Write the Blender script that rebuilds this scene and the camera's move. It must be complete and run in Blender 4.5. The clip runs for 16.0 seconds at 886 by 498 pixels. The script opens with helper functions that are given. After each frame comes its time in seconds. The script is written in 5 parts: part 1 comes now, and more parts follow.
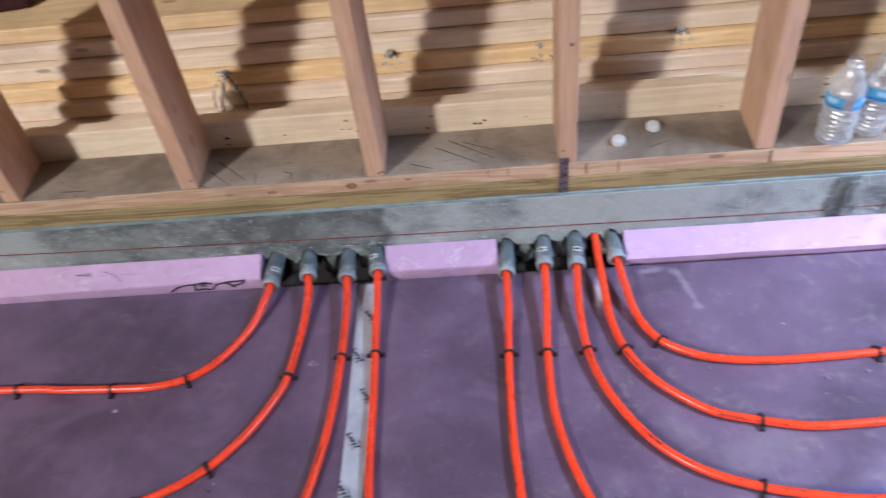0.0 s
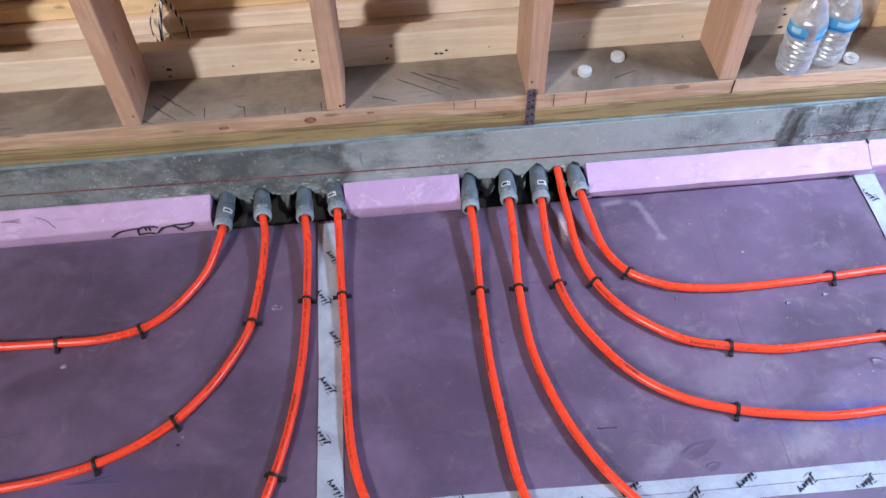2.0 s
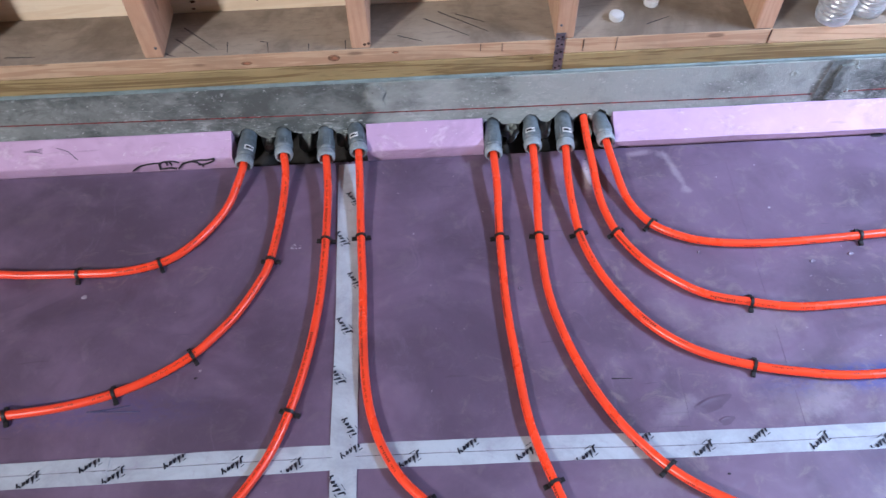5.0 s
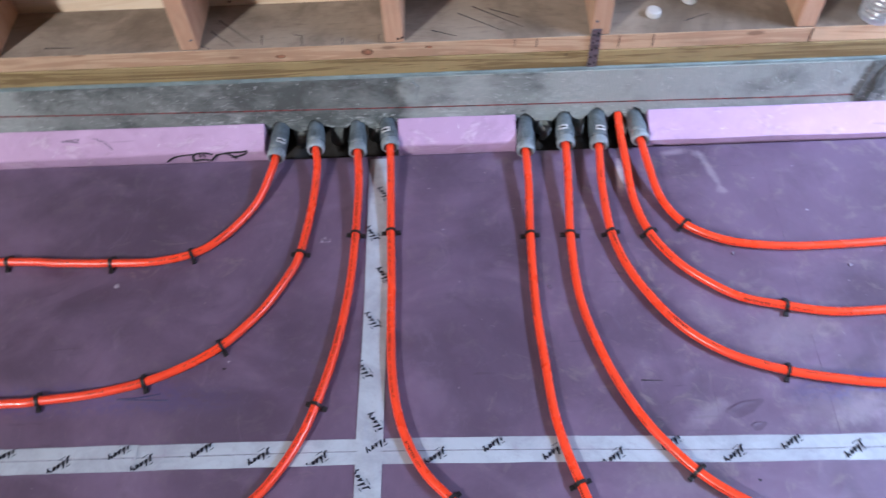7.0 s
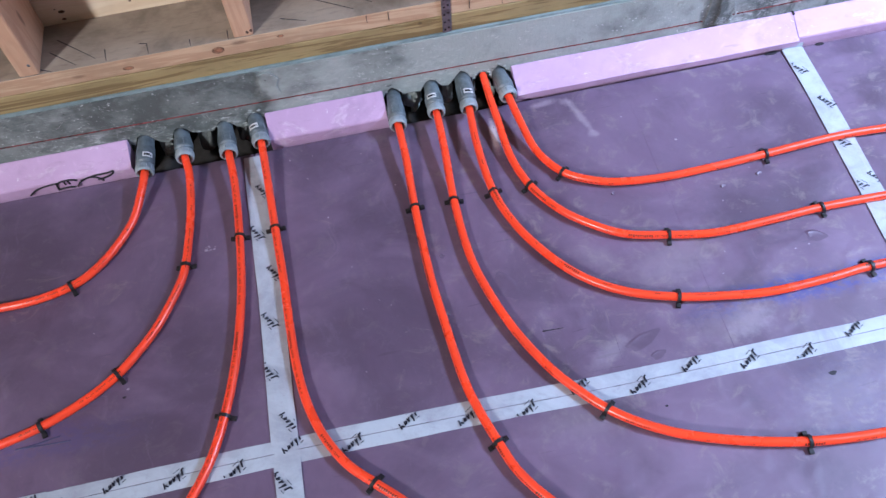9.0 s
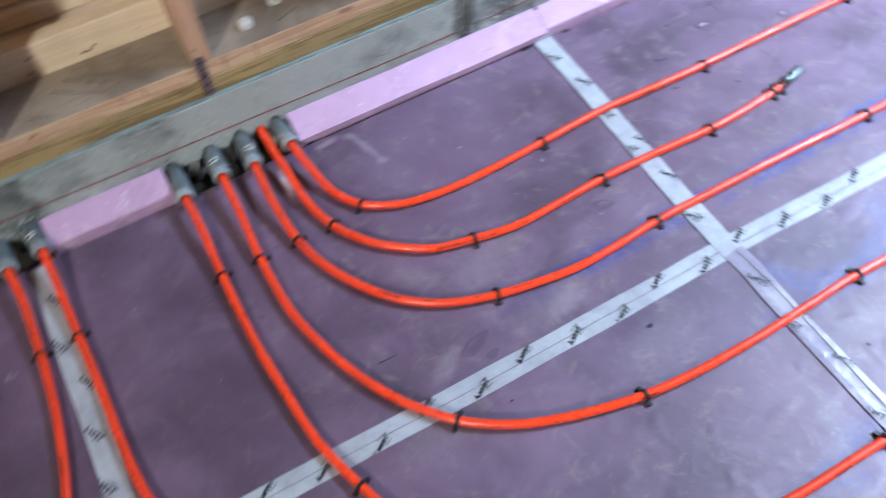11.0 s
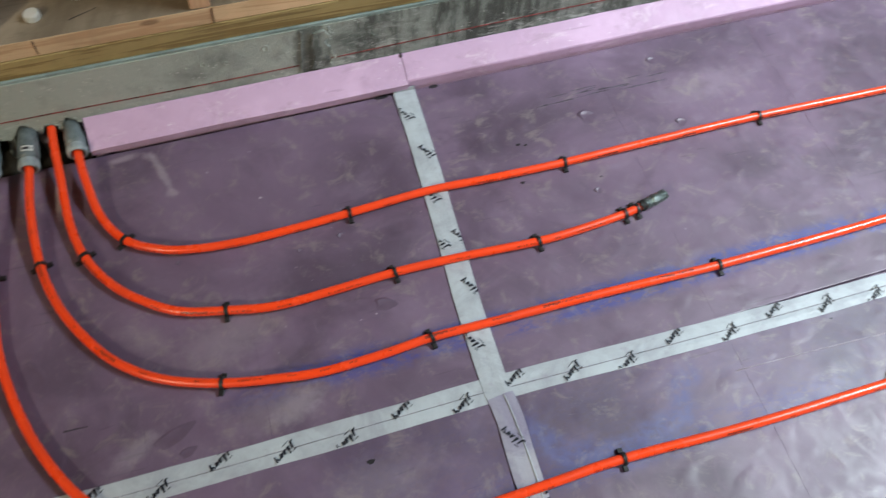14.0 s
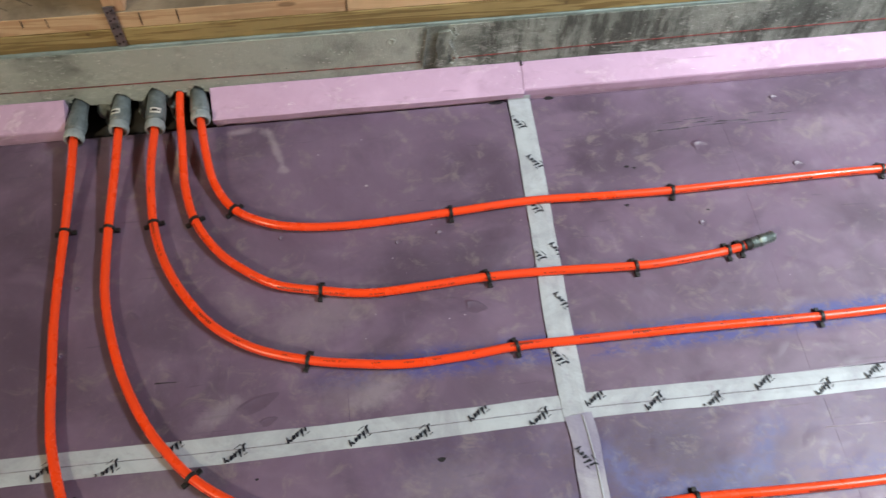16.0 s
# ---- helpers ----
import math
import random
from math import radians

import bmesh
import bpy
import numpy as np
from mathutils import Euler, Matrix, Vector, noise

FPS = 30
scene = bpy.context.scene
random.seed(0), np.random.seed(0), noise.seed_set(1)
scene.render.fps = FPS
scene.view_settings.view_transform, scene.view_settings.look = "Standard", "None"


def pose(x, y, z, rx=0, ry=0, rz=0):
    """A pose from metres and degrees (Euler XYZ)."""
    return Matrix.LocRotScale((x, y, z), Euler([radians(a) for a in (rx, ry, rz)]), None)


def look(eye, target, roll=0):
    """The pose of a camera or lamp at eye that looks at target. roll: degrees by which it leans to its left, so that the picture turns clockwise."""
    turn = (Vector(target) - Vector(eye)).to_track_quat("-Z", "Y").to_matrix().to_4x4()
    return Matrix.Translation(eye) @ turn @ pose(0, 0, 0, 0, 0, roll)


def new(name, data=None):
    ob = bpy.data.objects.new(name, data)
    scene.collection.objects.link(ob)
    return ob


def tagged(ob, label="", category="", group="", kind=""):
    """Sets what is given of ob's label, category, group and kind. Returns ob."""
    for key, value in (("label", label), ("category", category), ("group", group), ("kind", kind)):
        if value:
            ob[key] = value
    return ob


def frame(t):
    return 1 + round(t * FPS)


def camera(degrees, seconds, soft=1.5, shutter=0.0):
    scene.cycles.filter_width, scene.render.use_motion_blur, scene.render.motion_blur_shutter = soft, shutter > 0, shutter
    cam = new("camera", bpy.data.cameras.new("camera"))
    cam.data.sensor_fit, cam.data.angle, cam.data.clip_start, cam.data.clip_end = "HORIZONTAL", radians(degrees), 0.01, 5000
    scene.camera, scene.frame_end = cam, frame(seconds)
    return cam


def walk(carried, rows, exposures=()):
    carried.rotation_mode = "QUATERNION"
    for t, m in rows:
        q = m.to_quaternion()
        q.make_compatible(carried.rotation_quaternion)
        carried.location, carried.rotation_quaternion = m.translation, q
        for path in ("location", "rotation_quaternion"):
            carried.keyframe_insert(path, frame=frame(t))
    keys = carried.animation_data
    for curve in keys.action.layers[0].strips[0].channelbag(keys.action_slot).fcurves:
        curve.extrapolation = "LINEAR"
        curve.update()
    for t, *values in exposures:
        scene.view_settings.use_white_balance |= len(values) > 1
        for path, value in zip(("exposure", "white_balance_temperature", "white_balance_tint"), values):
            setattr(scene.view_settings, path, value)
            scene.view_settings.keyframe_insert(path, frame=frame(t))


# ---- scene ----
cam = camera(57.8, 16.0, soft=1.4, shutter=0.85)
PATH = [
    (0, (0.382, -1.239, 1.38), (0.229, 0.143, -0.057), -8.2),
    (0.5, (0.326, -1.248, 1.368), (0.335, 0.122, -0.089), -4.5),
    (1, (0.264, -1.231, 1.351), (0.287, 0.049, -0.185), -4.8),
    (1.5, (0.243, -1.216, 1.354), (0.307, 0.07, -0.176), -3.3),
    (2, (0.233, -1.199, 1.355), (0.324, 0.052, -0.203), -1.7),
    (2.5, (0.233, -1.188, 1.344), (0.317, 0.024, -0.246), -1.1),
    (3, (0.235, -1.19, 1.344), (0.317, -0.004, -0.264), -0.8),
    (3.5, (0.233, -1.201, 1.344), (0.308, -0.014, -0.265), -1.0),
    (3.7, (0.236, -1.201, 1.343), (0.306, -0.018, -0.269), -1.3),
    (5.8, (0.219, -1.197, 1.337), (0.161, -0.05, -0.301), -1.9),
    (6, (0.203, -1.199, 1.333), (0.107, -0.046, -0.298), -1.9),
    (6.5, (0.211, -1.191, 1.335), (0.116, -0.048, -0.304), -2.6),
    (7, (0.233, -1.195, 1.333), (0.191, -0.046, -0.303), -3.6),
    (7.5, (0.262, -1.204, 1.338), (0.279, -0.047, -0.294), -4.7),
    (8, (0.282, -1.204, 1.332), (0.36, -0.064, -0.31), -4.9),
    (8.2, (0.294, -1.201, 1.33), (0.39, -0.079, -0.323), -5.5),
    (10.3, (0.305, -1.197, 1.317), (0.533, -0.139, -0.365), -3.4),
    (10.5, (0.319, -1.201, 1.315), (0.592, -0.141, -0.359), -3.9),
    (11, (0.364, -1.223, 1.32), (0.883, -0.205, -0.321), -4.1),
    (11.5, (0.512, -1.223, 1.315), (1.073, -0.212, -0.316), -6.6),
    (12, (0.644, -1.178, 1.291), (1.19, -0.194, -0.362), -7.1),
    (12.5, (0.706, -1.096, 1.301), (1.359, -0.182, -0.354), -4.8),
    (13, (0.741, -1.007, 1.304), (1.471, -0.16, -0.354), 1.8),
    (13.5, (0.825, -1.039, 1.305), (1.394, -0.127, -0.382), 3.9),
    (14, (0.965, -1.147, 1.303), (1.348, -0.174, -0.402), 4.3),
    (14.5, (0.973, -1.154, 1.31), (1.27, -0.15, -0.394), 0.1),
    (15, (0.966, -1.154, 1.315), (1.304, -0.108, -0.355), 1.2),
    (15.5, (0.942, -1.158, 1.313), (1.21, -0.123, -0.377), 3.5),
    (16, (0.922, -1.144, 1.306), (1.129, -0.116, -0.397), 3.6),
]
EXPOSURES = [
    (0, -0.04, 5100, 11), (2, -0.06, 5000, 12), (3.5, -0.08, 4980, 12), (6, -0.08, 4980, 12), (8.2, -0.06, 4920, 12), (10.5, -0.13, 4900, 10),
    (11.1, -0.42, 5380, 3), (11.5, -0.78, 5620, -1), (12, -0.64, 5680, -5), (12.5, -0.72, 5720, -5), (13, -1.16, 5860, -2), (14, -0.95, 6500, -5), (14.4, -0.71, 6550, -2), (15, -0.74, 6720, -1), (16, -0.70, 6880, -1),
]
walk(cam, [(t, look(eye, target, roll)) for t, eye, target, roll in PATH], EXPOSURES)

# ---- world and light ----
world = bpy.data.worlds.new("sky")
scene.world = world
world.use_nodes = True
_sky = world.node_tree.nodes.new("ShaderNodeTexSky")
_sky.sky_type = "NISHITA"
_sky.sun_disc = False
_sky.sun_elevation, _sky.sun_rotation = radians(30), radians(220)
world.node_tree.links.new(_sky.outputs[0], world.node_tree.nodes["Background"].inputs[0])
world.node_tree.nodes["Background"].inputs[1].default_value = 0.05


def area_lamp(name, eye, target, wide, high, watts, colour):
    data = bpy.data.lights.new(name, "AREA")
    data.shape, data.size, data.size_y, data.energy, data.color = "RECTANGLE", wide, high, watts, colour
    ob = new(name, data)
    ob.matrix_world = look(eye, target)
    return ob


# lamps added for unseen sources, set where the cast shadows point back to
area_lamp("west_key_lamp", (-3.92, -4.85, 4.45), (0.5, -0.1, 0.2), 0.5, 0.8, 700, (1.0, 0.84, 0.66))
# the east lamp hangs outside its opening as a patch of sky
area_lamp("east_sky_lamp", (5.4, -1.55, 4.60), (1.2, -0.6, 0.0), 2.2, 1.1, 1560, (0.84, 0.885, 1.0))


# ---- materials ----
class Nodes:
    """A short way to write node materials."""

    def __init__(self, name, rough=0.6, metal=0.0):
        self.m = bpy.data.materials.new(name)
        self.m.use_nodes = True
        self.t = self.m.node_tree
        self.b = self.t.nodes["Principled BSDF"]
        self.b.inputs["Roughness"].default_value = rough
        self.b.inputs["Metallic"].default_value = metal
        self.tc = self.t.nodes.new("ShaderNodeTexCoord")
        self.info = self.t.nodes.new("ShaderNodeObjectInfo")

    def put(self, a, b):
        self.t.links.new(a, b)

    def add(self, kind, **values):
        n = self.t.nodes.new(kind)
        for k, v in values.items():
            n.inputs[k].default_value = v
        return n

    def coord(self, scale=(1, 1, 1), spread=0.0, source="Object"):
        mp = self.add("ShaderNodeMapping", Scale=scale)
        self.put(self.tc.outputs[source], mp.inputs["Vector"])
        if spread:
            mul = self.maths("MULTIPLY", self.info.outputs["Random"], spread)
            comb = self.t.nodes.new("ShaderNodeCombineXYZ")
            for i in range(3):
                self.put(mul, comb.inputs[i])
            self.put(comb.outputs[0], mp.inputs["Location"])
        return mp.outputs[0]

    def noise(self, co, scale, detail=4.0, rough=0.55, bend=0.0):
        n = self.add("ShaderNodeTexNoise", Scale=scale, Detail=detail, Roughness=rough, Distortion=bend)
        self.put(co, n.inputs["Vector"])
        return n.outputs["Fac"]

    def cells(self, co, scale, feature="F1"):
        n = self.add("ShaderNodeTexVoronoi", Scale=scale)
        n.feature = feature
        self.put(co, n.inputs["Vector"])
        return n.outputs["Distance"]

    def maths(self, op, a, b=None, clamp=False):
        n = self.t.nodes.new("ShaderNodeMath")
        n.operation, n.use_clamp = op, clamp
        for i, v in enumerate((a, b)):
            if v is None:
                continue
            if isinstance(v, (int, float)):
                n.inputs[i].default_value = v
            else:
                self.put(v, n.inputs[i])
        return n.outputs[0]

    def span(self, v, a, b, c=0.0, d=1.0):
        n = self.add("ShaderNodeMapRange", **{"From Min": a, "From Max": b, "To Min": c, "To Max": d})
        n.interpolation_type = "SMOOTHSTEP"
        self.put(v, n.inputs["Value"])
        return n.outputs[0]

    def mix(self, fac, a, b, how="MIX"):
        n = self.t.nodes.new("ShaderNodeMix")
        n.data_type, n.blend_type = "RGBA", how
        for s, v in ((n.inputs[0], fac), (n.inputs[6], a), (n.inputs[7], b)):
            if isinstance(v, (int, float)):
                s.default_value = v
            elif isinstance(v, tuple):
                s.default_value = (*v, 1)
            else:
                self.put(v, s)
        return n.outputs[2]

    def bump(self, height, strength=0.3, distance=0.002, under=None):
        n = self.add("ShaderNodeBump", Strength=strength, Distance=distance)
        self.put(height, n.inputs["Height"])
        if under is not None:
            self.put(under, n.inputs["Normal"])
        return n.outputs[0]

    def done(self, colour=None, rough=None, normal=None, **values):
        for k, v in (("Base Color", colour), ("Roughness", rough), ("Normal", normal)):
            if v is None:
                continue
            if isinstance(v, tuple):
                self.b.inputs[k].default_value = (*v, 1)
            elif isinstance(v, (int, float)):
                self.b.inputs[k].default_value = v
            else:
                self.put(v, self.b.inputs[k])
        for k, v in values.items():
            self.b.inputs[k].default_value = v
        return self.m


def wood(name, light, dark, grain="X", dirt=(0.2, 0.15, 0.1), dirty=0.2, knots=1.0, rough=0.7, ring=0.5):
    n = Nodes(name, rough)
    along = {"X": (0.6, 9, 9), "Z": (9, 9, 0.6)}[grain]
    co = n.coord(along, 7.0)
    flow = n.noise(co, 2.2, 5, 0.6, 0.6)
    fine = n.noise(n.coord(tuple(3.5 * v for v in along), 3.0), 6, 4, 0.7)
    wave = n.maths("SINE", n.maths("MULTIPLY", flow, 42.0))
    rings = n.span(wave, -0.6, 1.0)
    colour = n.mix(n.maths("MULTIPLY", rings, ring), light, dark)
    colour = n.mix(n.maths("MULTIPLY", n.span(fine, 0.5, 0.75), 0.35), colour, dark)
    knot = n.cells(n.coord({"X": (1.0, 3.2, 3.2), "Z": (3.2, 3.2, 1.0)}[grain], 11.0), 5.5)
    spot = n.maths("MULTIPLY", n.span(knot, 0.13, 0.07), knots)
    colour = n.mix(n.maths("MULTIPLY", spot, 0.75), colour, tuple(0.45 * v for v in dark))
    hole = n.maths("MULTIPLY", n.span(n.cells(n.coord((1, 1, 1), 9.0), 15), 0.075, 0.05), n.span(n.noise(n.coord((1, 1, 1), 4.0), 4, 2), 0.5, 0.58))
    colour = n.mix(n.maths("MULTIPLY", hole, 0.8 * min(1.0, knots)), colour, (0.06, 0.035, 0.02))
    stain = n.span(n.noise(n.coord((1, 1, 1), 5.0), 7, 6, 0.65), 0.42, 0.72)
    colour = n.mix(n.maths("MULTIPLY", stain, dirty), colour, dirt)
    tone = n.span(n.info.outputs["Random"], 0, 1, 0.88, 1.1)
    colour = n.mix(1.0, colour, n_grey(n, tone), "MULTIPLY")
    return n.done(colour, rough, n.bump(fine, 0.25, 0.001, n.bump(rings, 0.12, 0.001)))


def n_grey(n, v):
    c = n.t.nodes.new("ShaderNodeCombineXYZ")
    for i in range(3):
        n.put(v, c.inputs[i])
    return c.outputs[0]


FIR = wood("fir_stud", (0.58, 0.375, 0.235), (0.45, 0.25, 0.145), "Z", dirty=0.28, ring=0.42)
FIR_PLATE = wood("fir_plate", (0.63, 0.45, 0.28), (0.43, 0.25, 0.14), "X", (0.27, 0.20, 0.13), 0.4, knots=1.0, ring=0.6)
PINE = wood("pale_pine", (0.88, 0.75, 0.55), (0.72, 0.53, 0.32), "X", (0.45, 0.33, 0.22), 0.25, ring=0.35)
PINE_WARM = wood("warm_pine", (0.80, 0.60, 0.32), (0.62, 0.40, 0.17), "X", (0.35, 0.25, 0.16), 0.3, ring=0.4)
PINE_PALE = wood("bleached_pine", (0.84, 0.70, 0.53), (0.68, 0.50, 0.33), "X", (0.38, 0.30, 0.22), 0.35, ring=0.35)
TREATED = wood("treated_pine", (0.37, 0.285, 0.125), (0.19, 0.125, 0.045), "X", (0.14, 0.11, 0.05), 0.35, knots=0.6, ring=0.85)


def make_plate_top():
    n = Nodes("dusty_plate_top", 0.85)
    co = n.coord((1, 1, 1))
    big, small = n.noise(co, 5, 6, 0.65, 0.4), n.noise(n.coord((2, 10, 10)), 14, 4, 0.6)
    colour = n.mix(n.span(big, 0.35, 0.68), (0.31, 0.255, 0.195), (0.15, 0.118, 0.085))
    colour = n.mix(n.maths("MULTIPLY", n.span(small, 0.5, 0.75), 0.4), colour, (0.13, 0.10, 0.075))
    return n.done(colour, 0.85, n.bump(small, 0.25, 0.001))


PLATE_TOP = make_plate_top()


def make_foam(name, light, dark, inked, matt=0.0):
    n = Nodes(name, 0.38)
    co = n.coord((1, 1, 1))
    cloud = n.noise(co, 3.2, 6, 0.6, 0.5)
    scuff = n.noise(n.coord((1.6, 1, 1)), 13, 6, 0.72, 1.2)
    fine = n.noise(co, 120, 3, 0.6)
    colour = n.mix(n.span(cloud, 0.32, 0.7), dark, light)
    colour = n.mix(n.maths("MULTIPLY", n.span(scuff, 0.55, 0.78), 0.35), colour, tuple(min(1, 1.35 * v + 0.03) for v in light))
    colour = n.mix(n.maths("MULTIPLY", n.span(n.noise(co, 6.5, 5, 0.7, 0.8), 0.56, 0.74), 0.35), colour, tuple(0.62 * v for v in dark))
    grime = n.span(n.noise(n.coord((1, 1.3, 1)), 8.3, 7, 0.75, 1.6), 0.62, 0.72)
    colour = n.mix(n.maths("MULTIPLY", grime, 0.28), colour, (0.33, 0.28, 0.24))
    haze = n.span(n.noise(n.coord((1, 1.6, 1)), 4.6, 4, 0.55, 1.0), 0.52, 0.70)
    colour = n.mix(n.maths("MULTIPLY", haze, 0.3), colour, tuple(1.25 * v + 0.02 for v in light))
    scratch = n.maths("MULTIPLY", n.span(n.noise(n.coord((3, 40, 1)), 3, 2, 0.4, 0.5), 0.68, 0.72), n.span(n.noise(co, 5, 2), 0.52, 0.6))
    colour = n.mix(n.maths("MULTIPLY", scratch, 0.35), colour, tuple(0.5 * v for v in dark))
    speck = n.span(n.cells(n.coord((1, 1.7, 1)), 31), 0.045, 0.025)
    colour = n.mix(n.maths("MULTIPLY", speck, n.span(n.noise(co, 9, 2), 0.60, 0.66, 0, 0.8)), colour, (0.6, 0.55, 0.6))
    if inked:
        sep = n.t.nodes.new("ShaderNodeSeparateXYZ")
        n.put(n.tc.outputs["Object"], sep.inputs[0])
        x, y = sep.outputs[0], sep.outputs[1]

        def blot(y0, half, x0, x1, strength):
            near = n.span(n.maths("ABSOLUTE", n.maths("SUBTRACT", y, y0)), half, half * 0.25)
            inside = n.maths("MULTIPLY", n.span(x, x0, x0 + 0.25), n.span(x, x1, x1 - 0.3))
            patch = n.maths("MULTIPLY", n.span(n.noise(n.coord((0.6, 1.2, 1)), 15, 5, 0.7, 0.4), 0.37, 0.52), n.span(n.noise(n.coord((0.7, 1.3, 1)), 85, 5, 0.75), 0.37, 0.54))
            return n.maths("MULTIPLY", n.maths("MULTIPLY", n.maths("MULTIPLY", near, inside), patch), strength)

        for args in ((-0.585, 0.042, 0.75, 2.7, 0.85), (-0.573, 0.016, 0.9, 2.6, 1.0), (-0.601, 0.012, 1.1, 2.6, 0.9), (-0.872, 0.04, 1.05, 2.0, 0.45), (-0.80, 0.13, 0.8, 2.2, 0.12), (-1.13, 0.07, 0.9, 2.4, 0.6), (-0.570, 0.045, -0.85, -0.10, 0.35)):
            colour = n.mix(blot(*args), colour, (0.042, 0.048, 0.21))
        ring = n.add("ShaderNodeMapping", Location=(1.435, -0.745, 0), Scale=(0.145, 0.115, 1))
        ring.vector_type = "TEXTURE"
        n.put(n.tc.outputs["Object"], ring.inputs["Vector"])
        far = n.t.nodes.new("ShaderNodeVectorMath")
        far.operation = "LENGTH"
        n.put(ring.outputs[0], far.inputs[0])
        wavy = n.maths("ADD", far.outputs["Value"], n.maths("MULTIPLY", n.maths("SUBTRACT", n.noise(co, 16, 4, 0.6), 0.5), 0.5))
        band = n.maths("MULTIPLY", n.span(n.maths("ABSOLUTE", n.maths("SUBTRACT", wavy, 1.05)), 0.30, 0.05), n.span(y, -0.73, -0.79, 0, 0.75))
        colour = n.mix(n.maths("MULTIPLY", band, n.span(n.noise(co, 60, 4, 0.7), 0.25, 0.6)), colour, (0.07, 0.075, 0.22))
    if inked:
        for cx, cy, deg, la, lb, k, tint in ((0.775, -0.075, -76, 0.062, 0.010, 0.6, (0.42, 0.37, 0.42)), (0.758, -0.028, -30, 0.022, 0.012, 0.45, (0.42, 0.37, 0.42)), (0.787, -0.130, 0, 0.014, 0.012, 0.5, (0.42, 0.37, 0.42)), (0.705, -0.020, 8, 0.040, 0.010, 0.55, (0.46, 0.40, 0.45)), (0.70, -0.43, -35, 0.06, 0.03, 0.2, (0.42, 0.37, 0.38)), (0.581, -0.080, 86, 0.050, 0.010, 1.0, (0.58, 0.53, 0.52)), (1.40, -0.97, 15, 0.08, 0.05, 0.25, (0.33, 0.28, 0.27)), (0.93, -0.63, 20, 0.06, 0.03, 0.3, (0.5, 0.46, 0.52)), (0.66, -0.63, 30, 0.06, 0.02, 0.3, (0.5, 0.46, 0.52)), (0.84, -0.47, 20, 0.13, 0.06, 0.25, (0.40, 0.36, 0.36)), (0.90, -0.62, 10, 0.11, 0.045, 0.22, (0.44, 0.40, 0.42)), (0.58, -0.74, 0, 0.10, 0.05, 0.22, (0.40, 0.37, 0.38)), (1.02, -0.80, 10, 0.12, 0.06, 0.2, (0.42, 0.38, 0.42)), (1.95, -0.16, 5, 0.14, 0.05, 0.2, (0.45, 0.40, 0.44))):
            mp = n.add("ShaderNodeMapping", Location=(cx, cy, 0), Rotation=(0, 0, radians(deg)), Scale=(la, lb, 1))
            mp.vector_type = "TEXTURE"
            n.put(n.tc.outputs["Object"], mp.inputs["Vector"])
            size = n.t.nodes.new("ShaderNodeVectorMath")
            size.operation = "LENGTH"
            n.put(mp.outputs[0], size.inputs[0])
            ragged = n.maths("ADD", size.outputs["Value"], n.maths("MULTIPLY", n.maths("SUBTRACT", n.noise(co, 55, 5, 0.7), 0.5), 1.6))
            colour = n.mix(n.span(ragged, 1.2, 0.2, 0.0, 0.6 * k), colour, tint)
    rough = n.span(scuff, 0.3, 0.75, 0.43 + 0.6 * matt, 0.62 + 0.6 * matt)
    dent = n.span(n.noise(n.coord((1, 1.2, 1)), 15, 1.5, 0.45, 0.2), 0.52, 0.75)
    low = n.noise(co, 7, 3, 0.5)
    if inked:
        # trodden, dimpled stretch between the tubes
        dimple = n.span(n.noise(n.coord((1, 1.3, 1)), 30, 2.5, 0.5, 0.8), 0.50, 0.72)
        trodden = n.maths("MULTIPLY", n.maths("MULTIPLY", n.span(x, 0.45, 0.75), n.span(x, 1.35, 1.1)), n.span(n.noise(co, 3.5, 2), 0.40, 0.58))
        dent = n.maths("ADD", dent, n.maths("MULTIPLY", n.maths("MULTIPLY", dimple, trodden), 0.24))
    else:
        chip = n.maths("MULTIPLY", n.span(n.noise(n.coord((0.8, 1.3, 1.3)), 70, 4, 0.7, 0.6), 0.64, 0.70), n.span(n.noise(co, 7, 3), 0.44, 0.56))
        colour = n.mix(n.maths("MULTIPLY", chip, 0.6), colour, (0.70, 0.62, 0.70))
        rubbed = n.span(n.noise(n.coord((0.8, 1.5, 1.5)), 16, 6, 0.75, 0.8), 0.54, 0.66)
        colour = n.mix(n.maths("MULTIPLY", rubbed, 0.40), colour, (0.32, 0.215, 0.30))
        pale = n.span(n.noise(n.coord((0.6, 1.2, 1.2)), 21, 6, 0.75, 0.5), 0.56, 0.66)
        colour = n.mix(n.maths("MULTIPLY", pale, 0.40), colour, (0.62, 0.50, 0.60))
        dent = n.maths("ADD", dent, n.maths("MULTIPLY", n.noise(n.coord((1, 1, 1)), 44, 4, 0.65), 0.5))
    if inked:
        stains = n.maths("MULTIPLY", n.span(n.noise(n.coord((1, 1.2, 1)), 19, 6, 0.75, 0.7), 0.52, 0.68), n.span(x, 0.2, 0.6, 0.1, 0.35))
        colour = n.mix(stains, colour, (0.27, 0.235, 0.215))
        crinkle = n.maths("MULTIPLY", n.noise(n.coord((1, 1.25, 1)), 62, 3, 0.55, 0.9), n.span(x, 0.2, 0.7, 0.35, 1.0))
        dent = n.maths("ADD", dent, n.maths("MULTIPLY", crinkle, 0.09))
    return n.done(colour, rough, n.bump(fine, 0.04, 0.001, n.bump(dent, 0.135 - 0.3 * matt, 0.006, n.bump(low, 0.21 - 0.6 * matt, 0.014))), **{"Specular IOR Level": 0.5 if matt else 0.8})


